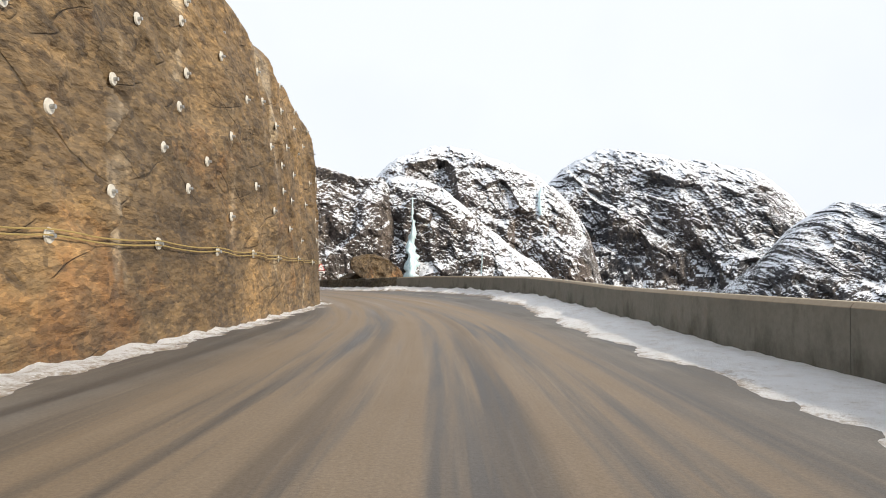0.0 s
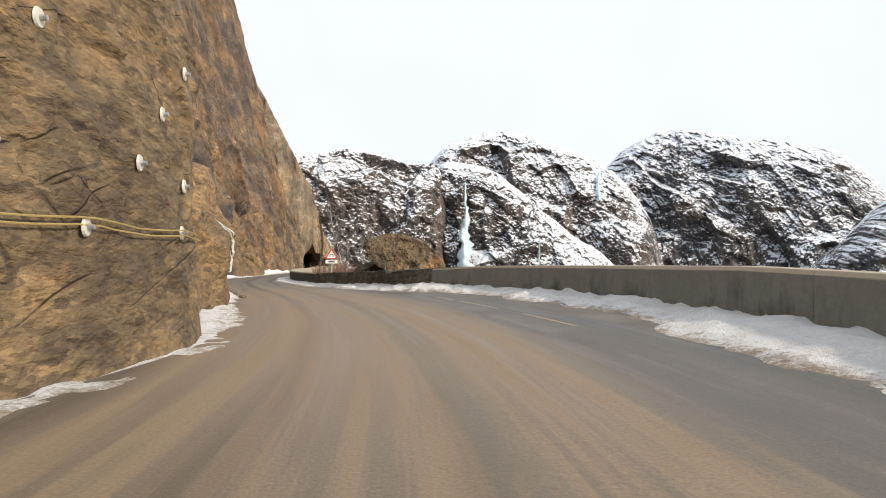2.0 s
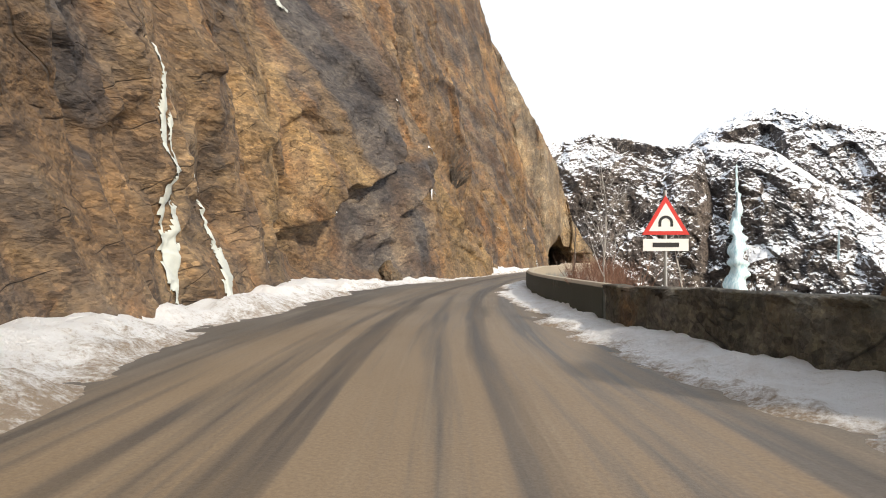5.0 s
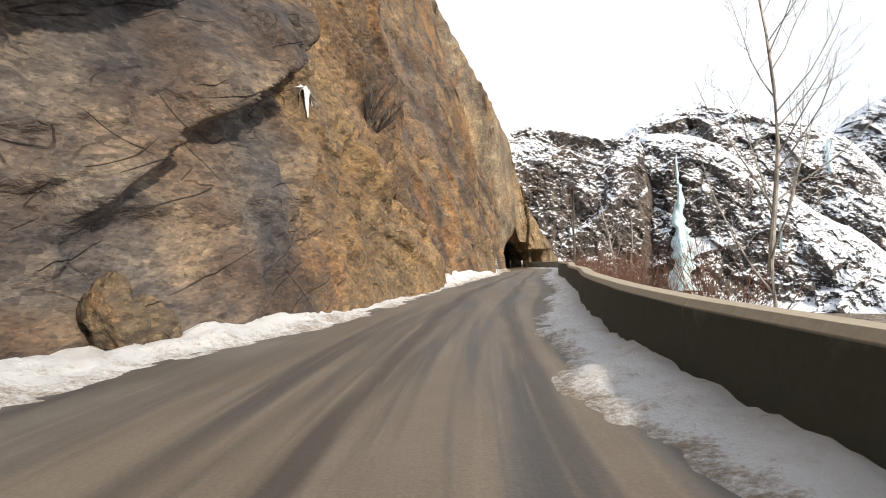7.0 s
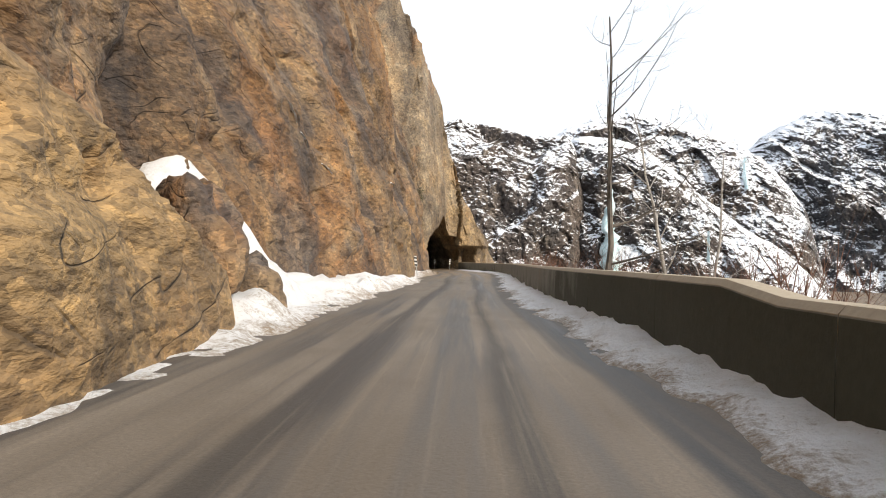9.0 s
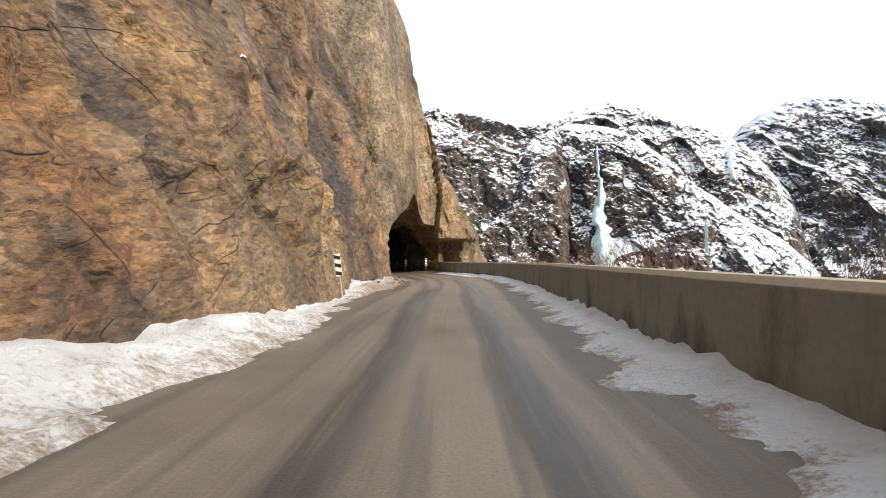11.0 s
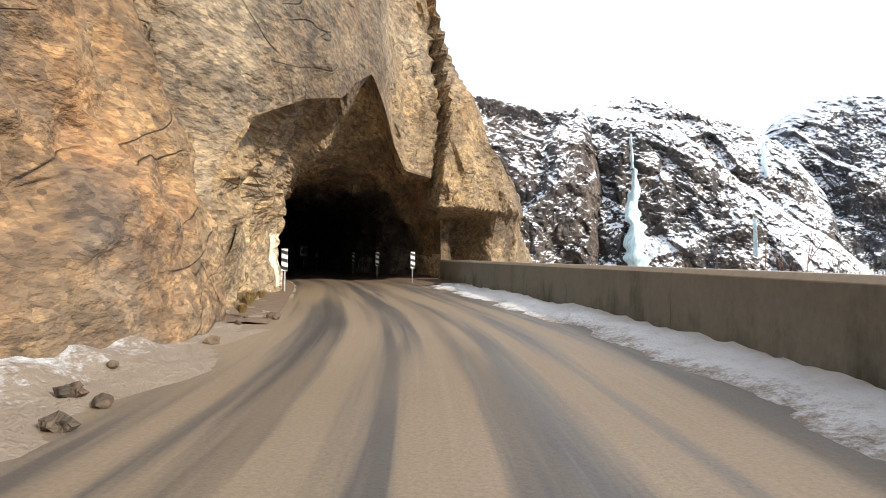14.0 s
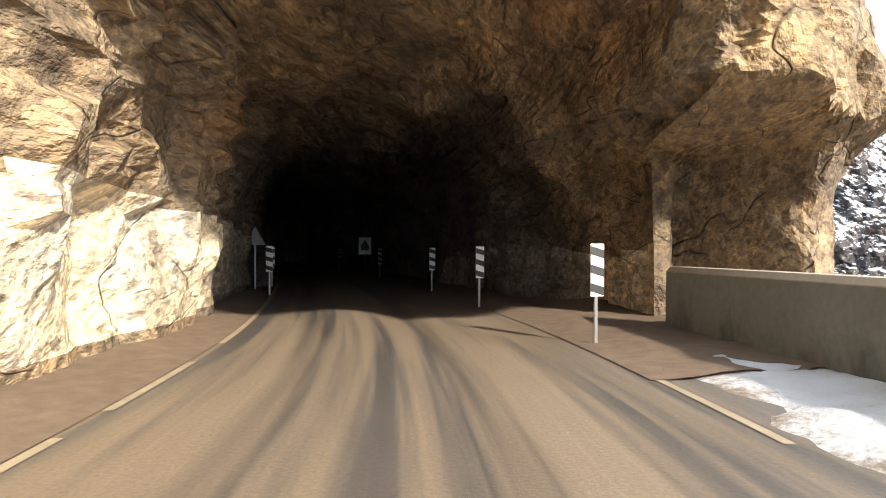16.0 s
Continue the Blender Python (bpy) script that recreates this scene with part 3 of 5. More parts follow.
def face_d(s, z):
    base = smooth_table(CLIFF_D, s)
    near = 1 / (1 + np.exp((s - 35) / 0.6))
    height = np.interp(s, [-60, 0, 12, 24, 30, 34], [12, 11.4, 10.4, 9.4, 8.8, 6.9])
    wall = base - 0.05 * np.clip(z, 0, 20) - 0.9 * np.clip(z - height + 1.2, 0, 1.2) ** 2 - 2.2 * np.clip(z - height, 0, None)
    lean = 0.12 * np.clip(z, 0, 6) + 0.22 * np.clip(z - 6, 0, None)
    lean = lean + np.interp(s, [34, 42, 52, 60, 100, 140, 165, 190], [0.14, 0.14, 0.06, 0.055, 0.03, 0.15, 0.05, 0.15]) * np.clip(z - 8, 0, 14)
    lean = lean + np.interp(s, [165, 190], [0.01, 0.06]) * np.clip(z - 22, 0, None)
    tall = base - lean
    # a rounded buttress with a dark recess above it, and a slanting overhang further on
    dome = np.interp(s, *np.array(DOME).T)
    tall = tall - (1.15 * step01(z, dome - 0.35, dome + 0.3) * (1 - 0.75 * step01(z, dome + 1.0, dome + 2.2))) * step01(s, 41.5, 44) * (1 - step01(s, 55, 56)) * (1 - step01(z, dome + 5, dome + 9))
    # slabs in steps beyond it, leaning with the rock's grain
    tall = tall + 0.55 * (np.clip(6 * np.abs(((s + 0.62 * z) / 5.2) % 1 - 0.5) - 1.0, 0, 1) - 0.5) * step01(s, 57, 60) * (1 - step01(s, 74, 78)) * (1 - step01(z, 14, 22))
    led = np.interp(s, *np.array(LEDGE).T)
    hang = step01(s, 84.3, 86) * (1 - step01(s, 95.2, 96.2))
    tall = tall + hang * (1.3 * step01(z, led - 0.1, led + 0.12) * (1 - step01(z, led + 4, led + 11)) - 0.45 * (1 - step01(z, led - 0.25, led + 0.05)) * step01(z, 0.3, 1.2))
    # an arched scar at the foot, a wet gully beside it and a curved joint above
    arch = np.sqrt(((s - 82.7) / 3.8) ** 2 + (np.clip(z, 0, 9) / 3.5) ** 2)
    tall = tall - (0.8 * np.exp(-((arch - 1.02) / 0.07) ** 2) + 0.3 * (1 - step01(arch, 0.9, 1.0))) * step01(z, 0.2, 1.2) - 0.3 * (1 - step01(arch, 0.9, 1.0)) * step01(z, 1.75, 1.85)
    tall = tall - 1.1 * np.exp(-((s - 78.2 + 0.15 * z) / 0.55) ** 2) * (1 - step01(z, 6, 12))
    bow = np.hypot((s - 87.0) / 2.2, (z - 6.3) / 2.5)
    tall = tall - 0.4 * np.exp(-((bow - 1) / 0.1) ** 2) * step01(z, 6.0, 7.0) - 0.25 * (1 - step01(bow, 0.9, 1.05)) * step01(z, 6.0, 7.0)
    fl = np.interp(s, *np.array(FLAKE).T)
    out = np.interp(s, [92.9, 93.4, 95.0, 98.5, 101.4, 101.7], [0, 0.35, 0.65, 1, 1, 0])
    tall = tall + out * (0.65 * step01(z, fl - 0.06, fl + 0.06) * (1 - step01(z, fl + 0.8, fl + 3.5)) - 0.8 * (1 - step01(z, fl - 0.5, fl - 0.05)) * step01(z, fl - 4.0, fl - 0.5))
    # outcrops along the foot, ending in slanting edges
    for rim, s0, s1, depth in ((OUTCROP, 100, 124.5, 2.3), (OUTCROP_FAR, 150, 166, 1.3)):
        zt = np.interp(s, *np.array(rim).T)
        tall = tall - depth * step01(z, zt - 0.15, zt + 0.45 + 0.8 * (1 - step01(s, 108, 114))) * step01(s, s0, s0 + 4) * (1 - step01(s, s1, s1 + 2.5)) * (1 - step01(z, zt + 5, zt + 12))
    return near * wall + (1 - near) * tall


def grey_zone(s, z):
    """The grey slab under the overhang."""
    led = np.interp(s, *np.array(LEDGE).T)
    n = 0.35 * vnoise(s * 0.5, z * 0.5, 0 * s, 7)
    band = s + 0.62 * z + 1.2 * n
    return np.clip(0.95 * step01(band, 95.5, 96.6) * (1 - step01(band, 100.5, 102)) * step01(z, led - 0.5, led + 0.5) * (1 - step01(s, 97, 99)) + (0.3 * step01(s, 80, 84) + 0.7 * step01(s, 89, 92)) * (1 - step01(s, 96 + 0.5 * z, 99 + 0.5 * z)) * (1 - step01(z, led - 0.2, led + 0.3)) * (0.9 + n)
                   + 0.7 * step01(z + 4 * n, 9, 12) * step01(s + z * 0.8, 96, 100) * (1 - step01(s + z * 0.8, 107, 112))
                   + np.clip(2.2 * vnoise(s * 0.16 + z * 0.13, z * 0.09, 0 * s, 9) - 0.3, 0, 0.55) * step01(s, 126, 134) * (1 - 0.75 * step01(s, 158, 170))
                   * (1 - step01(s, 148, 152) * (1 - step01(s, 162, 165)) * (1 - step01(z, 3.5, 5))), 0, 1)


def ochre_zone(s, z):
    """Pale yellow weathering on the outcrop and above the overhang."""
    zt = np.interp(s, *np.array(OUTCROP).T)
    led = np.interp(s, *np.array(LEDGE).T)
    n = 0.5 * vnoise(s * 0.3, z * 0.3, 0 * s, 8)
    return np.clip(0.75 * (1 - step01(s + 4 * n, 50, 56)) * step01(s, 34, 35) * (1 - 0.6 * step01(z + 4 * n, 9, 14)) + step01(s, 99, 104) * (1 - step01(z, zt - 0.2, zt + 0.4)) * (1.0 + n) + 0.2 * step01(s + n * 6, 174, 182) * (1 + 2 * n)
                   + 0.6 * step01(s, 148, 152) * (1 - step01(s, 162, 165)) * (1 - step01(z, 3.5, 5)) + 0.95 * step01(s, 76, 80) * (1 - step01(s + 0.62 * z, 95, 97)) * step01(z, led - 0.2, led + 0.3) * (1 - step01(z, led + 8, led + 14)) * np.clip(0.55 + 1.5 * vnoise(s * 0.75 + 0.1 * z, z * 0.07, 0 * s, 6), 0, 1), 0, 1)


def face(S, Z):
    cut = 1 / (1 + np.exp((S - 36) / 1.0))
    D = face_d(S, Z)
    P = at(S, D, Z)
    x, y, w = P[..., 0], P[..., 1], P[..., 2]
    o = np.zeros_like(S)
    u, v = 0.75 * S + 0.62 * Z + 0.6 * vnoise(S * 0.3, Z * 0.3, o, 18), 0.8 * Z - 0.5 * S + 0.6 * vnoise(S * 0.3, Z * 0.3, o + 5, 19)
    slab = 0.6 * facets(u / 4.6, v / 8.5, 11, 0.9, 0.07) + 0.36 * facets(u / 2.8 + 3, v / 3.4, 15, 0.9, 0.09)
    chip = 0.24 * facets(u / 1.7, v / 1.4, 12, 0.9, 0.1)
    zt = np.interp(S, *np.array(OUTCROP).T)
    lump = 0.6 * facets(S / 2.4 + 0.3 * Z, Z / 1.6, 20, 0.7) * step01(S, 103, 107) * (1 - step01(S, 121, 124)) * (1 - step01(Z, zt - 0.3, zt + 0.2))
    split = 0.12 * facets(u / 0.8 + 7, v / 0.6, 17, 0.9, 0.12)
    rough = 0.5 * fbm(x * 0.12, y * 0.12, w * 0.10, 3, 3) + 0.9 * slab + chip + split + lump
    calm = 0.2 * fbm(x * 0.2, y * 0.2, w * 0.2, 4, 3) + 0.16 * facets(u / 3.0, v / 4.5, 14) + 0.13 * facets(u / 1.0, v / 1.4, 16, 0.9, 0.08) + 0.05 * facets(u / 0.4, v / 0.42, 13, 0.9, 0.08)
    foot = np.clip(Z / 2.5, 0.35, 1)
    return D + (calm * cut + rough * (1 - cut)) * foot


Z_ROWS = np.concatenate([np.arange(-0.5, 11, 0.1), np.arange(11, 26, 0.22), np.arange(26, 64, 1.4)])


def make_cliffs():
    for name, s, mat, label in (
            ("rock_cut", np.concatenate([np.arange(-60, -6, 1.5), np.arange(-6, 35.01, 0.12)]), CUT, "smooth brown blasted rock cutting with pale runs and steel bolts"),
            ("cliff", np.concatenate([np.arange(34.75, 191, 0.11)]), ROCK, "tall brown rock cliff with cracks, ledges and dark water stains")):
        S, Z = np.meshgrid(s, Z_ROWS, indexing="ij")
        me = grid_mesh(name, at(S, face(S, Z), Z), smooth=True)
        me.attributes.new("tone", "FLOAT", "POINT").data.foreach_set("value", grey_zone(S, Z).ravel())
        me.attributes.new("ochre", "FLOAT", "POINT").data.foreach_set("value", ochre_zone(S, Z).ravel())
        top(name, me, mat, label, "cliff", kind="structure")


def make_hill():
    """The hill behind the cliff's brow, down to the valley at its back."""
    s = np.arange(34, 206, 2.0)
    brow = face_d(s, 0 * s + 62.0)
    d = np.stack([brow + 0.5, brow - 4, brow - 12, brow - 24, brow - 30, brow - 31], 1)
    z = np.array([61.5, 64, 66, 62, 30, -31.5])[None] + 1.5 * fbm(s[:, None] * 0.1, d * 0.1, 0 * d, 3, 58)
    top("hill", grid_mesh("hill", at(s[:, None], d, z)), SLOPE, "rocky hill behind the brow of the cliff", "hill", kind="structure")


# tunnel: a broken portal in the headland, then an uneven arch along the road's line
PORTAL = [(-3.4, -0.4), (-3.5, 1.2), (-3.5, 2.6), (-3.0, 3.9), (-2.0, 4.9), (-1.1, 5.5), (-0.7, 6.2), (-0.1, 6.9), (0.5, 6.5), (1.1, 5.8), (1.75, 4.65), (3.2, 4.55), (3.35, 3.35),
          (4.75, 3.0), (4.85, 1.2), (4.85, -0.4)]
RING = 132


def portal_ring():
    p = np.array(PORTAL)
    l = np.r_[0, np.cumsum(np.hypot(*np.diff(p, axis=0).T))]
    t = np.linspace(0, l[-1], RING)
    return np.interp(t, l, p[:, 0]), np.interp(t, l, p[:, 1]), t / l[-1]


def front_s(d, z):
    """Where along the road the headland's front stands, at distance d to its right and height z."""
    edge = np.interp(z, [0, 3, 5.5, 10.4, 16, 21, 26.7, 39, 65], [15, 10.8, 7.5, 4.2, 2.8, 0.9, -4.2, -10.6, -24.5])
    s = np.interp(d, [-12, -4, -3, 0, 1.2, 3, 5, 6.5, 8, 10.6, 20], [176, 181, 183, 190.5, 195, 196.8, 198.3, 200.0, 200.6, 204, 216])
    s = s + 0.25 * np.clip(z - 8, 0, 50)
    s = s + np.clip(d - edge, 0, 60) * 5
    low = step01(d, 2.9, 3.3) * (1 - step01(d, 5.6, 7.2)) * (1 - step01(z, 3.05, 3.35))
    slot = np.exp(-((d - np.interp(z, [3, 8, 12, 20], [3.25, 3.75, 3.3, 2.4])) / 0.16) ** 2) * step01(z, 3.2, 3.6) * (1 - step01(z, 14, 18))
    return s + 3.0 * low + 1.1 * slot - 0.5 * step01(d, 3.25, 3.5) * step01(z, 3.1, 3.4) * (1 - step01(z, 8, 10))


def make_tunnel():
    d, z, u = portal_ring()
    a = math.pi * u
    d2 = -3.5 * np.sign(np.cos(a)) * np.abs(np.cos(a)) ** 0.5 + 0.25
    z2 = 5.4 * np.sin(a) ** 0.6 - 0.35
    k = np.concatenate([[0, 0.003, 0.008, 0.014], np.linspace(0.02, 1, 190) ** 1.15])
    s0 = front_s(d, z) + 0.02
    S = s0[None] + (302 - s0[None]) * k[:, None]
    m = step01(S - s0[None], 0.8, 11)
    D, Z = d * (1 - m) + d2 * m, z * (1 - m) + z2 * m
    P = at(S, D, Z)
    x, y, w = P[..., 0], P[..., 1], P[..., 2]
    r = 0.3 * fbm(x * 0.35, y * 0.35, w * 0.35, 4, 21) + 0.38 * facets(S * 0.42, 9 * u + 0.2 * S, 22) + 0.2 * facets(S * 1.1, 24 * u + 0 * S, 24)
    r = r * np.clip((S - s0) / 1.5, 0.0, 1) + 0.07
    vd, vz = D - 0.5, Z - 2.0
    n = np.hypot(vd, vz) + 1e-6
    me = grid_mesh("tunnel", at(S, D + r * vd / n, Z + r * vz / n * (Z > 0.4)), smooth=False)
    # daylight by the portal and shade further in, painted into the rock's colour
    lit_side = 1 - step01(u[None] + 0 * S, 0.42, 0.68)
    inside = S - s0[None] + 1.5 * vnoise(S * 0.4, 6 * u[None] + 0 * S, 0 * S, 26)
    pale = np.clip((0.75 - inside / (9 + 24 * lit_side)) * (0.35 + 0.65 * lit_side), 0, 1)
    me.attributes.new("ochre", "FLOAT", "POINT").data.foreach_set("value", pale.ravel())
    inner_shade = 0.85 * step01(inside, 1.5 + 14 * lit_side, 6 + 28 * lit_side)
    me.attributes.new("tone", "FLOAT", "POINT").data.foreach_set("value", inner_shade.ravel())
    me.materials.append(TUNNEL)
    me.materials.append(WHITEWASH)
    cs, cd, cz = (q[:-1, :-1].ravel() for q in (S, D, Z))
    rag = 0.25 * vnoise(cs * 0.8, cz * 0, cz * 0, 25)
    white = (cz > 0.1) & (cz + rag < 1.75) & (((cd < 0) & (cs > 191.5) & (cs < 212)) | ((cd > 0) & (cs > 199) & (cs < 214) & (cz + rag < 1.3)))
    me.polygons.foreach_set("material_index", white.astype(np.int32))
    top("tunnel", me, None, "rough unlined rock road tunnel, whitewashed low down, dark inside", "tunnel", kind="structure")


def make_headland():
    d, z, u = portal_ring()
    q = np.concatenate([np.linspace(1, 1.5, 26), np.linspace(1.53, 3, 40), np.linspace(3.1, 10, 60)])
    D = 0.8 + (d - 0.8)[None] * q[:, None]
    Z = z[None] * q[:, None]
    S = front_s(D, Z)
    P = at(S, D, Z)
    x, y, w = P[..., 0], P[..., 1], P[..., 2]
    o = np.zeros_like(S)
    r = 0.5 * fbm(x * 0.16, y * 0.16, w * 0.14, 4, 31) + 0.7 * facets(D * 0.3 + 0.1 * Z, Z * 0.13 - 0.06 * D, 32) + 0.3 * facets(D * 0.8 + 0.25 * Z, Z * 0.4, 34) \
        + 0.14 * facets(D * 1.7, Z * 1.1 + 0.3 * D, 33)
    r = r * np.clip((q - 1) / 0.1, 0, 1)[:, None]
    me = grid_mesh("headland", at(S + r, D, Z), smooth=False)
    pale = np.clip(0.85 - 0.25 * (q[:, None] - 1) + 0.5 * vnoise(D * 0.3, Z * 0.3, o, 35), 0, 1) * (0.45 + 0.55 * step01(D, -3, 1.5))
    me.attributes.new("ochre", "FLOAT", "POINT").data.foreach_set("value", pale.ravel())
    grey = 0.75 * step01(D, 3.6, 4.4) * (1 - step01(D, 7.5, 8.5)) * (1 - step01(Z, 2.7, 3.2))
    me.attributes.new("tone", "FLOAT", "POINT").data.foreach_set("value", grey.ravel())
    top("headland", me, HEAD, "steep fractured rock headland pierced by the road tunnel", "cliff", kind="structure")


def verge_height(s, d):
    """Snow at the cliff's foot."""
    a, b = smooth_table(CLIFF_D, s), smooth_table(ROAD_L, s)
    edge = b + 0.1 - 0.3 * np.abs(fbm(s * 0.45, 0 * s, 0 * s, 3, 41))
    h = 0.4 * np.clip((edge - d) / 1.1, 0, 1)
    lift = 1.0 + 0.15 * step01(s, 66, 72) * (1 - step01(s, 86, 95)) - 0.75 * step01(s, 99, 104) * (1 - step01(s, 118, 122)) - 0.5 * step01(s, 146, 150) * (1 - step01(s, 158, 163)) - 0.7 * (1 - step01(s, 44, 50)) - 0.35 * step01(s, 86, 90) * (1 - step01(s, 99, 104)) + 0.4 * step01(s, 120, 124) * (1 - step01(s, 140, 148)) - 0.3 * step01(s, 148, 166) - 0.5 * step01(s, 172, 184)
    drift = np.interp(s, [120.5, 123, 125.2, 127.2, 128.4, 129.8, 132], [0, 1.2, 2.8, 3.6, 2.0, 0.7, 0]) * np.clip((-4.4 - d) / 3.4, 0, 1) ** 0.9
    h = h * lift * (0.72 + 0.6 * fbm(s * 0.4, d * 0.8, 0 * s, 4, 42)) + drift
    return h + 0.09 * fbm(s * 1.9, d * 1.9, 0 * s, 5, 43, 0.6) * np.clip(h / 0.1, 0, 1) - 0.02


def make_verges():
    s = np.arange(-60, 194, 0.22)
    a, b = smooth_table(CLIFF_D, s) - 1.2, smooth_table(ROAD_L, s) + 0.3
    k = np.linspace(0, 1, 24)
    D = a[:, None] + (b - a)[:, None] * k
    S = np.broadcast_to(s[:, None], D.shape)
    me = grid_mesh("snow_verge", at(S, D, verge_height(S, D)))
    sandy = np.interp(s, [-60, 60, 70, 150, 166, 182, 190], [0.75, 0.75, 0.6, 0.6, 0.8, 0.9, 1.2])[:, None]
    sand = np.clip(1.0 - (b[:, None] - 0.3 - D) / np.clip(0.5 * (b - a)[:, None], 0.5, 1.5), 0, 1) * sandy + np.interp(s, [150, 168, 180, 190], [0, 0.3, 0.6, 1.0])[:, None]
    me.attributes.new("sand", "FLOAT", "POINT").data.foreach_set("value", sand.ravel())
    top("snow_verge", me, SNOW, "sunlit dirty ploughed snow along the cliff's foot", "snow", kind="structure")
    s = np.arange(-60, 200, 0.18)
    a, b = smooth_table(ROAD_R, s) - 0.3, smooth_table(PAR_D, s) + 0.05
    k = np.linspace(0, 1, 22)
    D = a[:, None] + (b - a)[:, None] * k
    S = np.broadcast_to(s[:, None], D.shape)
    crest = smooth_table(CREST, s)[:, None]
    u = (D - a[:, None] - 0.3 + 0.3 * fbm(S * 0.7, D * 0, D * 0, 4, 46)) / np.minimum(b - a, 1.5)[:, None]
    h = crest * np.clip(u * 1.25, 0, 1) ** 0.8
    h = h * (0.85 + 0.3 * fbm(S * 0.5, D * 0.9, D * 0, 4, 47)) + 0.22 * crest * fbm(S * 2.2, D * 2.2, D * 0, 5, 48, 0.6) * np.clip(h / 0.08, 0, 1)
    me = grid_mesh("snow_bank", at(S, D, h - 0.02))
    me.attributes.new("sand", "FLOAT", "POINT").data.foreach_set("value", (np.clip(1 - u * 2.6, 0, 1) * 0.75).ravel())
    top("snow_bank", me, SNOW_R, "shaded lumpy snow bank ploughed against the parapet", "snow", kind="structure")
    # grit between the snow and the rock in the tunnel
    s = np.arange(182, 300, 0.5)
    for name, x0, x1, seed in (("gravel_left", -4.6, -2.5, 71), ("gravel_right", 2.5, 5.4, 72)):
        s = np.arange(182 if x0 < 0 else 196.5, 300, 0.5)
        D = np.linspace(x0, x1, 12)[None] + 0 * s[:, None]
        S = np.broadcast_to(s[:, None], D.shape)
        e = np.abs(D - (x1 if x0 < 0 else x0))
        me = grid_mesh(name, at(S, D, 0.012 + 0.07 * e + 0.05 * fbm(S * 1.5, D * 1.5, 0 * D, 3, seed) * np.clip(e, 0, 1)))
        top(name, me, GRIT, "brown grit and rubble along the tunnel wall", "gravel", kind="structure")


def make_parapet():
    root = top("parapet", None, None, "weathered grey concrete roadside parapet wall in cast lengths", "wall", kind="structure")
    joints = np.concatenate([np.append(np.arange(-60, 46, 5.3), 50.5), np.arange(70.0, 201.0, 5.0)])
    for s0, s1 in zip(joints[:-1], joints[1:]):
        if 50 < s0 < 69:
            continue
        s = np.linspace(s0 + 0.008, s1 - 0.008, 9)
        if s0 < 117.4 < s1:
            s = np.sort(np.r_[s, 115.9, 116.0, 117.4])
        d, h = smooth_table(PAR_D, s), np.interp(s, *np.array(PAR_H).T)
        prof = np.array([(0, -0.4, 0), (0.0, 0.45, 0.0), (0.008, -0.1, 1), (0.01, -0.075, 1), (0.075, 0, 1), (0.36, 0, 1), (0.40, -0.04, 1), (0.42, -1.2, 0)])
        D = d[:, None] + prof[None, :, 0] + 0.012 * vnoise(s[:, None] * 0.6, prof[None, :, 1] * 2, 0 * s[:, None], 75)
        Z = prof[None, :, 1] + prof[None, :, 2] * h[:, None]
        me = grid_mesh("parapet_length", at(s[:, None], D, Z), smooth=False)
        bm = bmesh.new()
        bm.from_mesh(me)
        ends = [e for e in bm.edges if e.is_boundary]
        bmesh.ops.holes_fill(bm, edges=ends)
        ob = part("length", bm, CONCRETE, root)
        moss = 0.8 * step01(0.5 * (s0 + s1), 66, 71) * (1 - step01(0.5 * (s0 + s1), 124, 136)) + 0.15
        # damp at the foot; bare along the top, its sunlight painted pale
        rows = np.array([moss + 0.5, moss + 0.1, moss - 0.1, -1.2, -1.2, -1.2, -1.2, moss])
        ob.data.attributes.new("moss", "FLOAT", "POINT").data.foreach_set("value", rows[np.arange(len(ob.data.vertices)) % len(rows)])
    # the older stone wall round the outside of the bend
    s = np.arange(50.5, 70.05, 0.2)
    d, h = smooth_table(PAR_D, s), np.interp(s, *np.array(PAR_H).T)
    prof = np.array([(0, -0.4, 0), (0, 0.2, 0), (0, 0.5, 0), (0, 0.72, 0), (0, 0.9, 0), (0.02, -0.12, 1), (0.0, -0.02, 1), (0.12, 0.02, 1), (0.5, 0.02, 1), (0.56, -0.06, 1), (0.56, -1.2, 0)])
    D = d[:, None] + prof[None, :, 0]
    Z = prof[None, :, 1] + prof[None, :, 2] * h[:, None]
    S = np.broadcast_to(s[:, None], D.shape)
    D = D + 0.07 * blocks(S * 1.7, 0 * S, Z * 3.2, 76, 0.2) + 0.03 * fbm(S * 2, Z * 2, 0 * Z, 3, 77)
    Z = Z + 0.03 * fbm(S * 0.8, D, 0 * D, 3, 78) * (prof[None, :, 2])
    top("stone_wall", grid_mesh("stone_wall", at(S, D, Z)), DARKWALL, "dark mossy stone roadside wall with a lit coping", "wall", kind="structure")


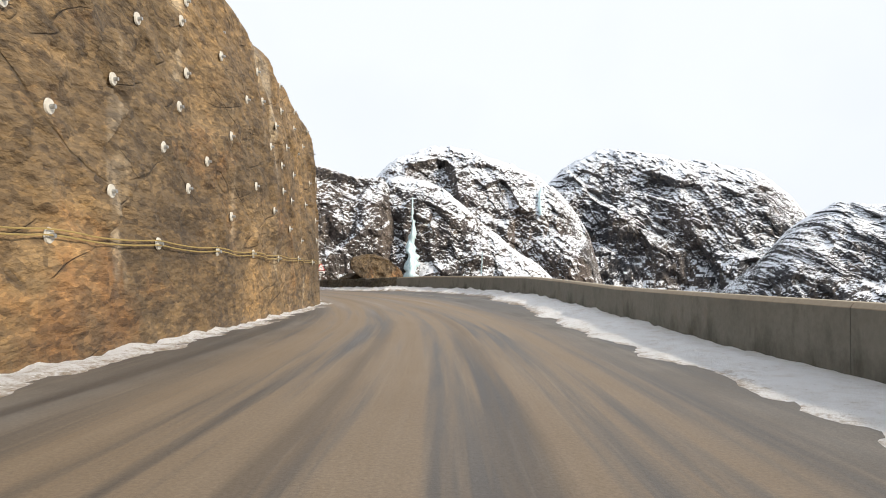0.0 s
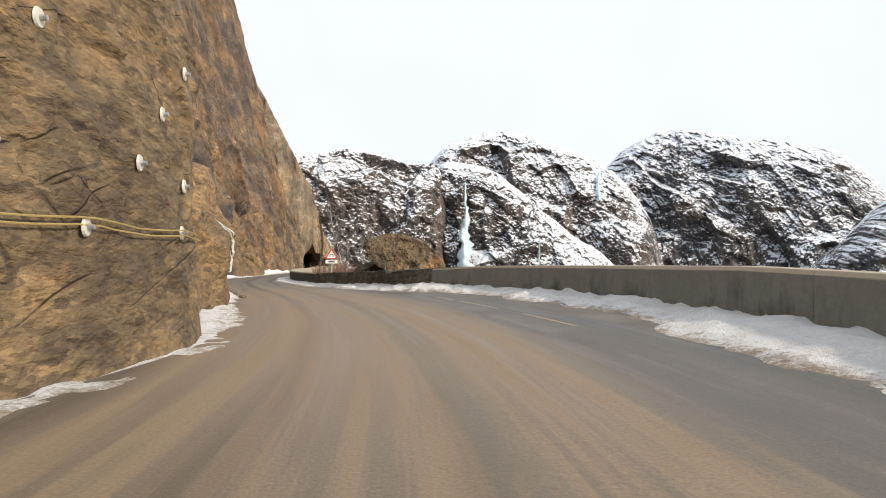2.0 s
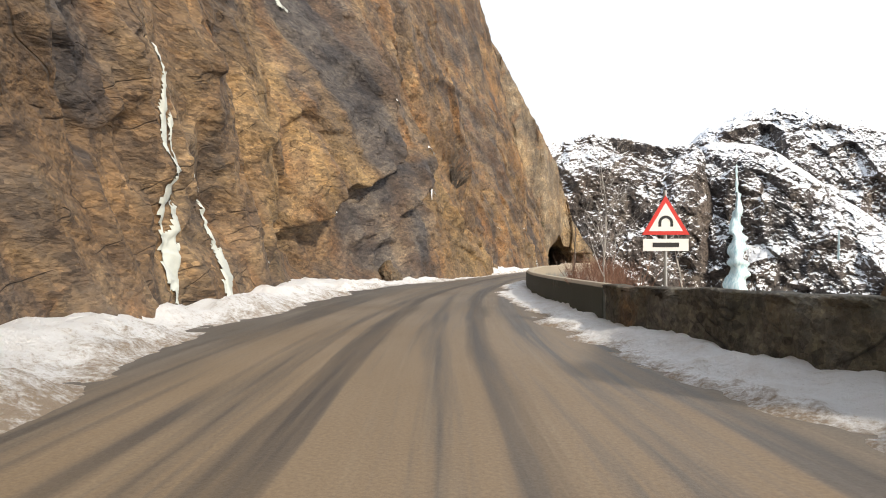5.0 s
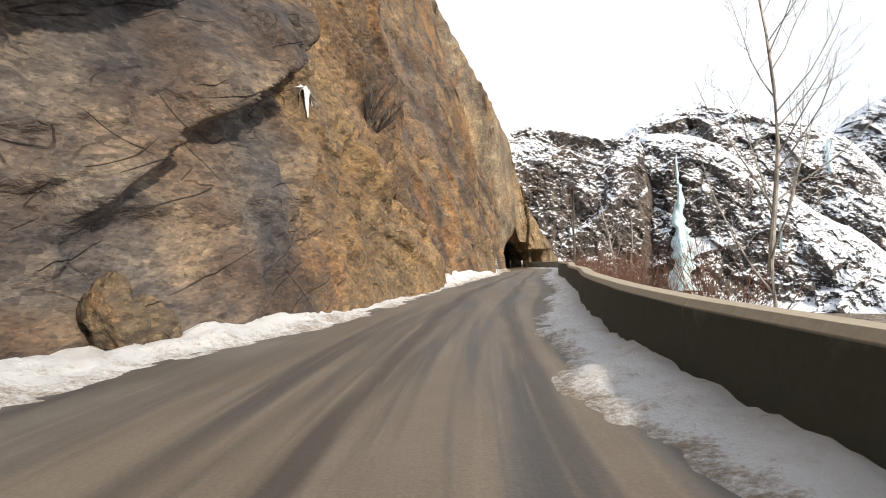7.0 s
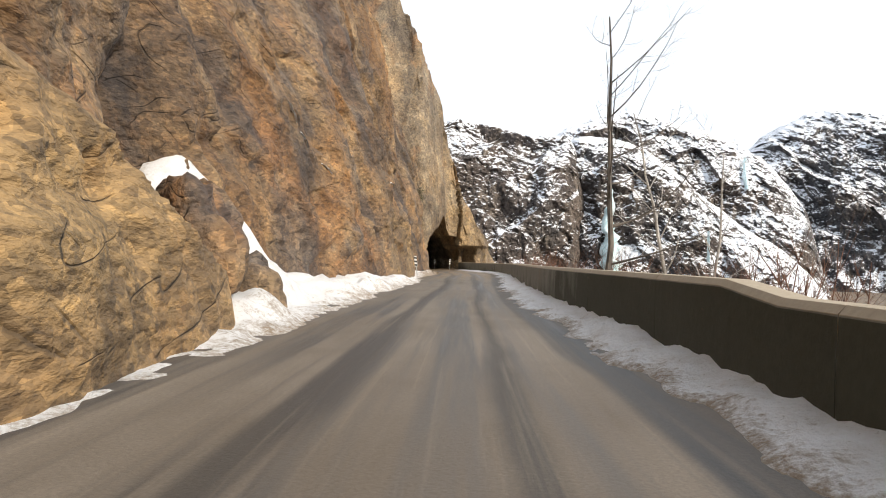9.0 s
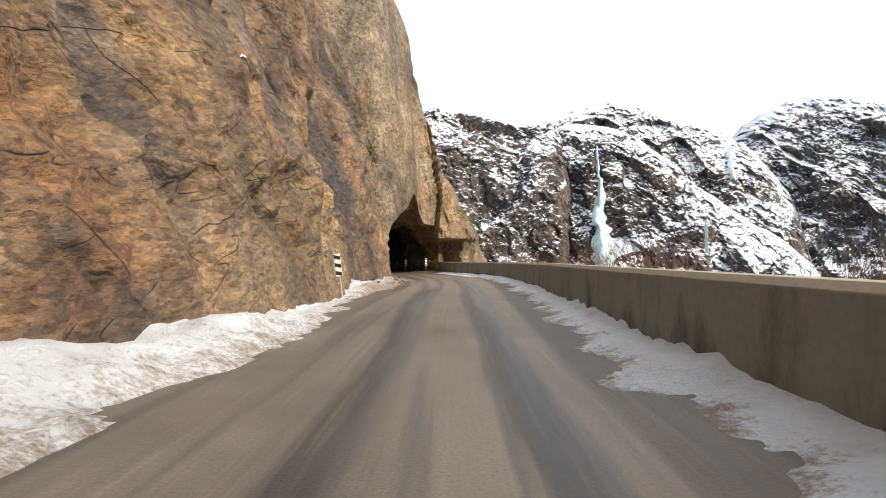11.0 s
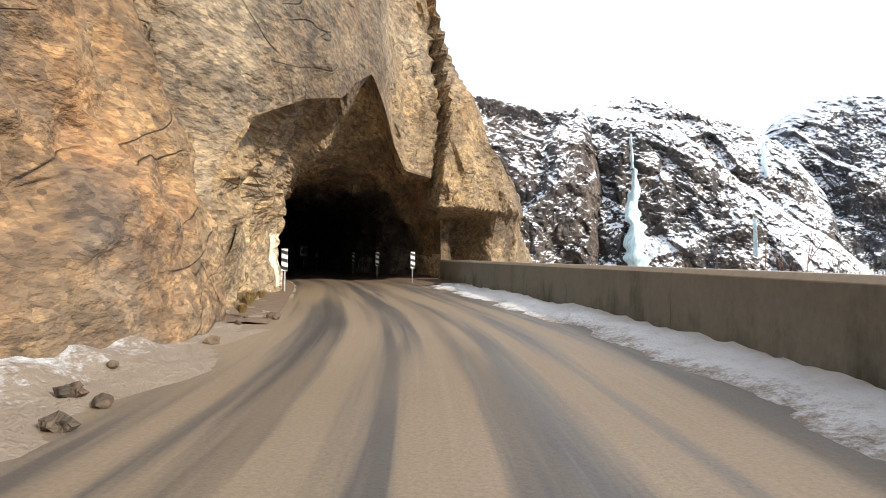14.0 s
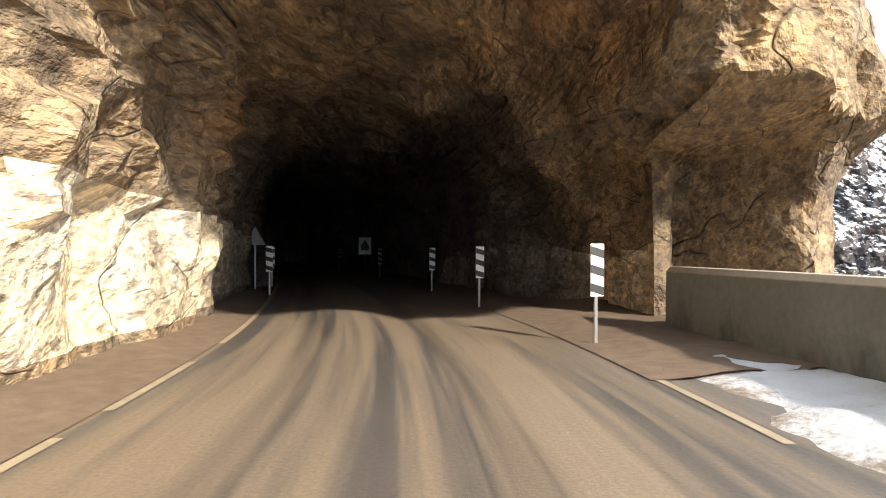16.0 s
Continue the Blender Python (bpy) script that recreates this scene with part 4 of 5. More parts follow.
def make_ground():
    # the slope below the parapet, then the valley out to the horizon
    s = np.arange(-60, 221, 2.0)
    off = np.array([0.3, 1.2, 2.5, 5, 9, 18, 34, 60, 100])
    drop = np.array([-0.05, -0.3, -0.9, -2.4, -5, -11, -20, -30, -34])
    D = smooth_table(PAR_D, np.clip(s, -60, 200))[:, None] + off[None]
    Z = np.broadcast_to(drop[None], D.shape) + 0.7 * fbm(s[:, None] * 0.15, D * 0.15, 0 * D, 4, 51) * (off[None] > 1)
    top("slope", grid_mesh("slope", at(s[:, None], D, Z)), SLOPE, "steep scrubby slope falling away below the road", "ground", kind="structure")
    x = np.array([-4500, -400, 400, 4500.0])
    X, Y = np.meshgrid(x, x + 100, indexing="ij")
    top("ground", grid_mesh("ground", np.stack([X, Y, 0 * X - 31.0], -1)), SLOPE, "dark valley floor reaching to the horizon", "ground", kind="structure")


# each mountain: skyline (bearing, elevation in degrees), distance of its foot and crest, side along which it rounds away, depth of that rounding
WEST_WALL = ([(-75, 12), (-40, 11), (-25, 10.6), (-16, 10.7), (-12.5, 11.3), (-9, 10.7), (-6, 10.2), (-4.2, 10.1), (-3.4, 9.3), (-2.8, 7.3), (-2.2, 4.9), (-1.9, 2.5), (-1.7, -4)], 385, 440)
SPUR = ([(-5.5, 8.6), (-3.6, 9.6), (-2, 9.95), (-0.7, 9.9), (1.5, 9.2), (3.5, 7.6), (5.5, 5.9), (7.7, 4.1), (9.5, 2.7), (11.5, 1.2), (14, -1.5), (16, -4)], 400, 475)
MID_DOME = ([(-7, 8.5), (-4, 10.5), (-2, 11.4), (-0.5, 11.8), (1.5, 12.15), (3.8, 11.8), (5.6, 10.8), (7.3, 10.4), (8.8, 9.6), (10.5, 8.7), (12, 7.6), (14.5, 4), (17, -4)], 800, 960)
EAST_DOME = ([(7, 4), (9.5, 7.2), (10.9, 8.8), (11.8, 9.7), (13.5, 10.8), (15.5, 11.3), (17.5, 11.1), (20.5, 10.4), (24, 10.0), (27.5, 9.2), (29, 8.2), (30.5, 6.8), (31.7, 5.2), (34, 2), (37, -2)], 1020, 1300)
FAR_EAST = ([(24, -2.5), (26.5, -0.8), (29, 1.6), (31.2, 4.1), (33, 5.4), (35, 6.2), (37.8, 5.8), (45, 6.5), (60, 7), (80, 7)], 700, 860)


def mountain_surface(form, az, v, seed, rough=1.0):
    """Places on a mountain for a bearing in degrees and 0 at the foot, 1 at the crest, more behind it."""
    sky_line, foot, far = form
    a0, a1 = sky_line[0][0], sky_line[-1][0]
    el = smooth_table(sky_line, az)
    A = np.radians(az)
    w = np.clip(v, 0, 1)
    side = np.clip(np.minimum(az - a0, a1 - az) / 3.0, 0, 1)
    rad = foot + (far - foot) * (0.4 * w + 0.6 * w ** 3) + 0.10 * foot * (1 - side) ** 2 + (far - foot) * 0.5 * np.clip(v - 1, 0, None)
    low = -31.0
    crest = far * np.tan(np.radians(el)) + 1.4
    rise = 1 - (1 - w) ** 1.1
    Z = low + (crest - low) * rise - np.clip(v - 1, 0, None) * 0.5 * (crest - low)
    x, y = rad * np.sin(A), rad * np.cos(A)
    size = 0.5 * (foot + far) / 450
    t = A * rad
    live = np.clip(v / 0.06, 0, 1) * (1 - 0.55 * step01(v, 0.9, 1.0))
    u1, u2 = (t + 0.3 * Z) / size, (Z - 0.12 * t) / size
    bend = 4 * vnoise(u1 * 0.02, u2 * 0.02, 0 * u1, seed + 7)
    u1, u2 = u1 + bend, u2 + 3 * vnoise(u1 * 0.05, u2 * 0.05, 0 * u1, seed + 10)
    cut = 13 * facets(u1 / 34, u2 / 40, seed) + 6.5 * facets(u1 / 13, u2 / 15, seed + 1) + 3.0 * facets(u1 / 5.0, u2 / 5.4, seed + 2) + 1.3 * facets(u1 / 2.0, u2 / 2.0, seed + 6)
    cut = cut + 10 * fbm(t * 0.012 / size, 0 * t, Z * 0.012 / size, 3, seed + 3)
    rad = rad + rough * live * cut * size
    Z = Z + (1.9 * fbm(t * 0.035 / size, 0 * t, 0 * t + v * 3, 3, seed + 4) + 1.1 * facets(t / 7 / size, v * 6, seed + 5)) * size * step01(v, 0.3, 1.0)
    return np.stack([-17 + rad * np.sin(A), 65 + rad * np.cos(A), Z], -1)


def make_mountains():
    for form, seed, step, snowy, tint, label in (
            (WEST_WALL, 210, 0.09, 0.0, 0.9, "dark steep rock wall with snow on its ledges across the fjord"),
            (SPUR, 230, 0.08, 0.07, 0.55, "pale snow-streaked rock spur falling towards the fjord"),
            (MID_DOME, 250, 0.07, 0.04, 0.6, "rounded snow-dusted rock dome behind a lower spur"),
            (EAST_DOME, 270, 0.07, 0.02, 0.1, "broad grey rock dome dusted with fresh snow"),
            (FAR_EAST, 290, 0.1, -0.02, 0.0, "dark rock shoulder streaked with snow gullies")):
        a0, a1 = form[0][0][0], form[0][-1][0]
        near = np.arange(max(a0, -22), min(a1, 46), step)
        az = np.concatenate([np.arange(a0, -22, 0.6), near, np.arange(46, a1, 0.6)])
        v = np.concatenate([np.linspace(0, 0.2, 16), np.linspace(0.21, 1, 190), np.linspace(1.02, 1.4, 8)])
        A, V = np.meshgrid(az, v, indexing="ij")
        me = grid_mesh("mountain", mountain_surface(form, A, V, seed), smooth=False)
        cover = snowy + 0.2 * step01(V, 0.75, 1.0) + 0.03 + 0.12 * vnoise(A * 0.5, V * 6, 0 * A, seed + 8)
        me.attributes.new("cover", "FLOAT", "POINT").data.foreach_set("value", cover.ravel())
        warm = np.clip(tint + 0.5 * vnoise(A * 0.35, V * 5, 0 * A, seed + 9), 0, 1)
        me.attributes.new("warm", "FLOAT", "POINT").data.foreach_set("value", warm.ravel())
        top("mountain", me, MOUNTAIN, label, "mountain", kind="structure")
    # frozen falls hang on their faces
    for form, seed0, az0, v0, v1, w0, w1, seed in ((SPUR, 230, -0.75, 0.1, 0.6, 1.25, 0.18, 1), (SPUR, 230, -0.85, 0.6, 0.76, 0.17, 0.06, 3), (MID_DOME, 250, 10.2, 0.62, 0.86, 0.24, 0.1, 2), (SPUR, 230, 6.2, 0.4, 0.62, 0.1, 0.05, 4)):
        vv = np.linspace(v0, v1, 60)
        u = np.linspace(-1, 1, 15)
        V, U = np.meshgrid(vv, u, indexing="ij")
        t = (V - v0) / (v1 - v0)
        wide = w0 + (w1 - w0) * t ** 0.9
        Az = az0 + U * wide * (0.85 + 0.4 * vnoise(V * 40, U * 0 + np.sign(U), 0 * U, 80 + seed)) + 0.05 * vnoise(V * 14, 0 * V, 0 * V, 84 + seed)
        P = mountain_surface(form, Az, V, seed0, 0.3)
        P[..., 1] -= 6.0 * (1 - U**2) + 9.0
        P[..., 2] += 0.6
        top("frozen_waterfall", grid_mesh("frozen_waterfall", P), ICE, "pale blue frozen waterfall hanging on the far rock face", "waterfall", "frozen falls")


# ---- loose things ----
def box(bm, size, place, turn=None):
    m = Matrix.Translation(place) @ (turn or Matrix.Identity(4)) @ Matrix.Diagonal((*size, 1))
    return bmesh.ops.create_cube(bm, size=1, matrix=m)["verts"]


def tube(bm, pts, radii, sides=6):
    """A tapered tube through the points."""
    rings = []
    for i, (p, r) in enumerate(zip(pts, radii)):
        a = Vector(pts[max(i - 1, 0)])
        b = Vector(pts[min(i + 1, len(pts) - 1)])
        q = (b - a).to_track_quat("Z", "X") if (b - a).length > 1e-6 else Vector((0, 0, 1)).to_track_quat("Z", "X")
        rings.append([bm.verts.new(Vector(p) + q @ Vector((r * math.cos(2 * math.pi * k / sides), r * math.sin(2 * math.pi * k / sides), 0))) for k in range(sides)])
    for r0, r1 in zip(rings[:-1], rings[1:]):
        for k in range(sides):
            bm.faces.new((r0[k], r0[(k + 1) % sides], r1[(k + 1) % sides], r1[k]))
    bm.faces.new(rings[0][::-1])
    bm.faces.new(rings[-1])


def disc(bm, radius, thick, m, sides=14):
    bmesh.ops.create_cone(bm, cap_ends=True, segments=sides, radius1=radius, radius2=radius * 0.9, depth=thick, matrix=m)


def prism(bm, outline, y0, y1):
    """An upright plate from an outline in x and z, from y0 to y1."""
    a = [bm.verts.new((x, y0, z)) for x, z in outline]
    b = [bm.verts.new((x, y1, z)) for x, z in outline]
    n = len(a)
    bm.faces.new(a)
    bm.faces.new(b[::-1])
    for k in range(n):
        bm.faces.new((a[k], b[k], b[(k + 1) % n], a[(k + 1) % n]))
    bmesh.ops.recalc_face_normals(bm, faces=bm.faces)


def rock(name, size, mat, seed, label, place, rz=0, group="", detail=4, rugged=1.0):
    bm = bmesh.new()
    bmesh.ops.create_icosphere(bm, subdivisions=detail, radius=1)
    co = np.array([v.co[:] for v in bm.verts])
    x, y, z = co.T
    r = 1 + 0.28 * rugged * fbm(x * 1.2 + seed, y * 1.2, z * 1.2, 3, 90 + seed) + 0.22 * rugged * blocks(x * 1.6 + seed, y * 0 + np.round(y * 1.3), z * 1.5, 95 + seed, 0.3) + 0.05 * fbm(x * 5, y * 5, z * 5, 3, 99)
    co = co * r[:, None] * np.array(size)
    co[:, 2] = np.maximum(co[:, 2], -size[2] * 0.45)
    for v, c in zip(bm.verts, co):
        v.co = c
    for f in bm.faces:
        f.smooth = detail > 3
    me = bpy.data.meshes.new(name)
    bm.to_mesh(me)
    bm.free()
    ob = top(name, me, mat, label, "rock", group)
    ob.matrix_world = pose(*place, 0, 0, rz)
    return ob


def slab_rock(name, outline, deep, label, place, rz, seed):
    """A broken block: an outline in x and z drawn out in y, split finely and chipped."""
    bm = bmesh.new()
    prism(bm, outline, -deep / 2, deep / 2)
    bmesh.ops.triangulate(bm, faces=bm.faces)
    for _ in range(4):
        bmesh.ops.subdivide_edges(bm, edges=[e for e in bm.edges if e.calc_length() > 0.22], cuts=1)
        bmesh.ops.triangulate(bm, faces=[f for f in bm.faces if len(f.verts) > 3])
    bm.normal_update()
    co, no = np.array([v.co[:] for v in bm.verts]), np.array([v.normal[:] for v in bm.verts])
    x, y, z = co.T
    push = 0.22 * fbm(x * 0.6 + seed, y * 0.6, z * 0.6, 3, 130 + seed) + 0.16 * facets(x / 0.9 + 0.4 * y + seed, z / 0.7 + 0.3 * y, 131 + seed) + 0.07 * facets(x / 0.35 + y, z / 0.3 - y, 132 + seed)
    for v, c in zip(bm.verts, co + no * push[:, None]):
        v.co = c
    me = bpy.data.meshes.new(name)
    bm.to_mesh(me)
    bm.free()
    ob = top(name, me, BOULDER, label, "rock", "boulders behind the stone wall")
    ob.matrix_world = pose(*place, 0, 0, rz)


def make_boulder():
    slab_rock("boulder", [(-2.45, 1.55), (-2.5, 2.3), (-1.5, 2.75), (-0.5, 2.72), (1.0, 2.35), (2.1, 1.3), (2.5, -0.9), (-1.5, -0.9), (-1.25, 0.7), (-1.9, 1.0)], 3.0,
              "large brown boulder with a sloping top and an undercut side", (-6.1, 60.0, 0.45), 12, 1)
    slab_rock("boulder", [(-0.7, -0.8), (-0.65, 0.55), (-0.1, 0.8), (0.7, 0.55), (0.85, -0.8)], 1.0, "small brown boulder leaning under a larger one", (-6.0, 57.7, 0.4), 20, 3)
    slab_rock("boulder", [(-1.3, -0.9), (-1.2, 0.8), (-0.3, 1.25), (0.8, 0.9), (1.2, -0.9)], 1.6, "dark brown boulder in the shade of a larger one", (-8.2, 61.3, 0.3), 30, 5)
    slab_rock("boulder", [(-1.6, -0.9), (-1.2, 0.35), (0.4, 0.5), (1.5, 0.1), (1.8, -0.9)], 1.4, "low flat brown boulder behind the stone wall", (-3.4, 58.3, 0.45), 8, 7)


def make_sign():
    s = top("warning_sign", None, None, "red-bordered triangular tunnel warning sign on a steel post", "road sign")
    part("post", (lambda bm: (tube(bm, [(0, 0.05, -1.2), (0, 0.05, 1.0), (0, 0.05, 3.0)], [0.035] * 3, 8), bm)[1])(bmesh.new()), STEEL, s)
    h = 0.9 * math.sqrt(3) / 2
    z0 = 2.12

    def tri(k, y0, y1):
        bm = bmesh.new()
        c = z0 + h / 3
        prism(bm, [(0.45 * k * x, c + (z - c) * k) for x, z in ((-1, z0), (1, z0), (0, z0 + h))], y0, y1)
        return bm

    board = part("board", tri(1.0, 0.0, 0.03), RED, s, "red triangular border")
    part("face", tri(0.72, -0.006, 0.0), WHITE, board, "white triangular face")
    bm = bmesh.new()
    arch_out = [(0.14 * math.cos(a), z0 + 0.24 + 0.14 * math.sin(a)) for a in np.linspace(0, math.pi, 10)]
    arch_in = [(0.085 * math.cos(a), z0 + 0.24 + 0.085 * math.sin(a)) for a in np.linspace(math.pi, 0, 10)]
    prism(bm, [(0.14, z0 + 0.16), *arch_out, (-0.14, z0 + 0.16), (-0.085, z0 + 0.16), *arch_in, (0.085, z0 + 0.16)], -0.011, -0.006)
    part("symbol", bm, BLACK, board, "black tunnel symbol")
    bm = bmesh.new()
    box(bm, (0.86, 0.02, 0.24), (0, 0.01, z0 - 0.2))
    plate = part("distance_plate", bm, WHITE, s, "white plate below the triangle")
    bm = bmesh.new()
    box(bm, (0.5, 0.004, 0.09), (0, -0.003, z0 - 0.2))
    part("lettering", bm, BLACK, plate)
    s.matrix_world = pose(-12.6, 66.6, -0.25, 0, 0, 18)


def marker_post(name="marker_post"):
    """A striped obstacle board on a short post."""
    s = top(name, None, None, "black and white striped marker board on a grey post", "marker post", "roadside marker boards")
    bm = bmesh.new()
    tube(bm, [(0, 0.04, 0), (0, 0.04, 0.7), (0, 0.04, 1.35)], [0.03] * 3, 8)
    part("post", bm, STEEL, s)
    bm = bmesh.new()
    box(bm, (0.2, 0.025, 0.74), (0, 0, 1.04))
    board = part("board", bm, WHITE, s, "white reflective board")
    for k in range(3):
        bm = bmesh.new()
        z = 0.70 + 0.26 * k
        prism(bm, [(-0.1, z + 0.04), (0.1, z - 0.02), (0.1, z + 0.10), (-0.1, z + 0.16)], -0.017, -0.0125)
        part("stripe", bm, BLACK, board)
    return s


def make_markers():
    first = marker_post()
    spots = [(198.9, 2.8), (204.8, 2.5), (211, 2.6), (222, 2.6), (236, 2.6), (192.1, -2.75), (209.5, -2.5), (214, -2.6), (156.6, -3.62)]
    for i, (s, d) in enumerate(spots):
        p = at(s, d)
        turn = heading(s) + (6 if d > 0 else -6)
        z = 0.02 if d > 0 else 0.04
        if s < 160:
            z = 0.18
        m = pose(p[0], p[1], z, 0, -7 if s < 160 else 0, turn)
        if i == 0:
            first.matrix_world = m
        else:
            copy_thing(first, m)


def make_tunnel_signs():
    s = top("bend_sign", None, None, "pale square bend sign with a dark pointed mark on a post", "road sign")
    bm = bmesh.new()
    tube(bm, [(0, 0.04, 0), (0, 0.04, 1.0), (0, 0.04, 2.0)], [0.03] * 3, 8)
    part("post", bm, STEEL, s)
    bm = bmesh.new()
    box(bm, (0.7, 0.025, 0.95), (0, 0, 1.55))
    board = part("board", bm, WHITE, s)
    bm = bmesh.new()
    prism(bm, [(-0.22, 1.3), (0.22, 1.3), (0.22, 1.55), (0, 1.9), (-0.22, 1.55)], -0.018, -0.0125)
    part("mark", bm, BLACK, board)
    p = at(226, 2.6)
    s.matrix_world = pose(p[0], p[1], 0.05, 0, 0, 22)
    s = top("warning_sign", None, None, "grey backed triangular sign on a post inside the tunnel", "road sign")
    bm = bmesh.new()
    tube(bm, [(0, 0.04, 0), (0, 0.04, 1.0), (0, 0.04, 1.9)], [0.03] * 3, 8)
    part("post", bm, STEEL, s)
    bm = bmesh.new()
    prism(bm, [(-0.36, 1.45), (0.36, 1.45), (0, 2.07)], -0.01, 0.015)
    part("board", bm, STEEL, s)
    p = at(212.5, -3.1)
    s.matrix_world = pose(p[0], p[1], 0.05, 0, 0, 24)


def make_bolts():
    """Rock bolts on the cutting, with a run of old double cable along the lowest row."""
    first = None
    rng = random.Random(7)
    spots = [(s, 1.95 + 0.05 * math.sin(s)) for s in np.arange(-3, 33, 3.2)]
    for row, (z, off) in enumerate(((3.1, 1.0), (4.1, 2.4), (5.1, 0.4), (6.1, 1.7), (7.0, 3.0), (8.0, 0.9))):
        for s in np.arange(-4 + off, 33.5, 3.0):
            spots.append((s + rng.uniform(-0.7, 0.7), z + rng.uniform(-0.35, 0.35)))
    for s, z in spots:
        a, b = np.array(s), np.array(z)
        d = float(face(a[None], b[None])[0])
        p = at(s, d + 0.03, z)
        turn = heading(s)
        m = pose(p[0], p[1], p[2], 0, 0, turn)
        if first is None:
            first = top("rock_bolt", None, None, "round pale steel bolt plate on the rock cutting", "rock bolt", "rock bolts on the cutting")
            bm = bmesh.new()
            disc(bm, 0.13, 0.03, Matrix.Rotation(radians(90), 4, "Y"))
            part("plate", bm, PLATE, first)
            bm = bmesh.new()
            disc(bm, 0.04, 0.09, Matrix.Translation((0.05, 0, 0)) @ Matrix.Rotation(radians(90), 4, "Y"), 8)
            part("nut", bm, STEEL, first)
            first.matrix_world = m
        else:
            copy_thing(first, m)
    for k in (0, 1):
        bm = bmesh.new()
        pts = []
        for s in np.arange(-20, 33.6, 0.4):
            z = 1.95 + 0.09 * k - 0.07 * math.sin(math.pi * ((s + 3) % 3.2) / 3.2)
            d = float(face(np.array([s]), np.array([z]))[0])
            pts.append(tuple(at(s, d + 0.1, z)))
        tube(bm, pts, [0.014] * len(pts), 5)
        me = bpy.data.meshes.new("cable")
        bm.to_mesh(me)
        bm.free()
        top("cable", me, CABLE, "thin yellowed cable slung along the rock cutting", "cable", "cables on the cutting")


def make_ice():
    """Frozen seeps down the rock."""
    for s0, s1, z0, z1, w0, w1, seed in ((43.3, 43.2, 1.2, 3.2, 0.05, 0.09, 1), (43.65, 43.5, 1.9, 2.9, 0.02, 0.04, 8), (58.4, 57.2, 0.3, 4.6, 0.34, 0.14, 2), (60.0, 59.2, 0.3, 2.6, 0.2, 0.06, 3), (49.4, 49.3, 2.2, 3.6, 0.05, 0.03, 9), (70.5, 70.0, 0.2, 6.5, 0.2, 0.08, 4),
                                         (72.6, 71.9, 0.2, 4.0, 0.15, 0.05, 5), (77.6, 77.2, 0.1, 2.2, 0.22, 0.1, 10), (87.0, 86.0, 15.6, 18.2, 0.3, 0.12, 6), (88.0, 87.6, 14.8, 15.6, 0.25, 0.12, 7)):
        z = np.linspace(z0, z1, int(30 + 22 * (z1 - z0)))
        u = np.linspace(-1, 1, 23)
        Z, U = np.meshgrid(z, u, indexing="ij")
        t = (Z - z0) / (z1 - z0)
        S = s0 + (s1 - s0) * t + 3.0 * U * (w0 + (w1 - w0) * t) + 0.12 * vnoise(Z * 1.5, 0 * Z, 0 * Z, 110 + seed)
        strand = fbm(S * 4.5, Z * 0.7, 0 * Z, 4, 100 + seed) - 0.75 * U**2 - 0.25 * np.abs(2 * t - 1) ** 3 + 0.16
        D = face(S, Z) + 0.02 + 0.16 * np.clip(strand, -0.2, 0.5)
        keep = (strand[:-1, :-1] > 0) & (strand[1:, 1:] > 0)
        top("frozen_seep", grid_mesh("frozen_seep", at(S, D, Z), keep=keep), SEEP, "white ice frozen in strands down a seam of the cliff", "ice", "frozen seeps")
    # small snow caps on ledges
    rng = random.Random(3)
    for s, z, w in ((102.0, 6.6, 0.5), (136.5, 7.5, 0.7), (138.2, 6.6, 0.5), (140.5, 5.6, 0.4), (101.2, 9.4, 0.4), (86.5, 3.6, 0.3), (164.6, 1.0, 0.35), (97.0, 12.0, 0.4), (120, 12.5, 0.5), (151, 6.0, 0.4)):
        u, v = np.linspace(-1, 1, 21), np.linspace(0, 1, 9)
        U, V = np.meshgrid(u, v, indexing="ij")
        S = s + 0.75 * U * w
        rag = 0.55 + 0.6 * np.abs(fbm(U * 3 + s, 0 * U, 0 * U, 3, 123))
        Z = z + 0.2 * V * (1 - U**2) * rag - 0.55 * U * w + 0.06 * fbm(U * 4, 0 * U, 0 * U + s, 2, 124)
        D = face(S, Z) + 0.16 * (1 - U**2) ** 0.5 * (1 - V * 0.9) + 0.01
        top("snow_patch", grid_mesh("snow_patch", at(S, D, Z)), SNOW_R, "small snow patch caught on a cliff ledge", "snow", "snow patches on ledges")


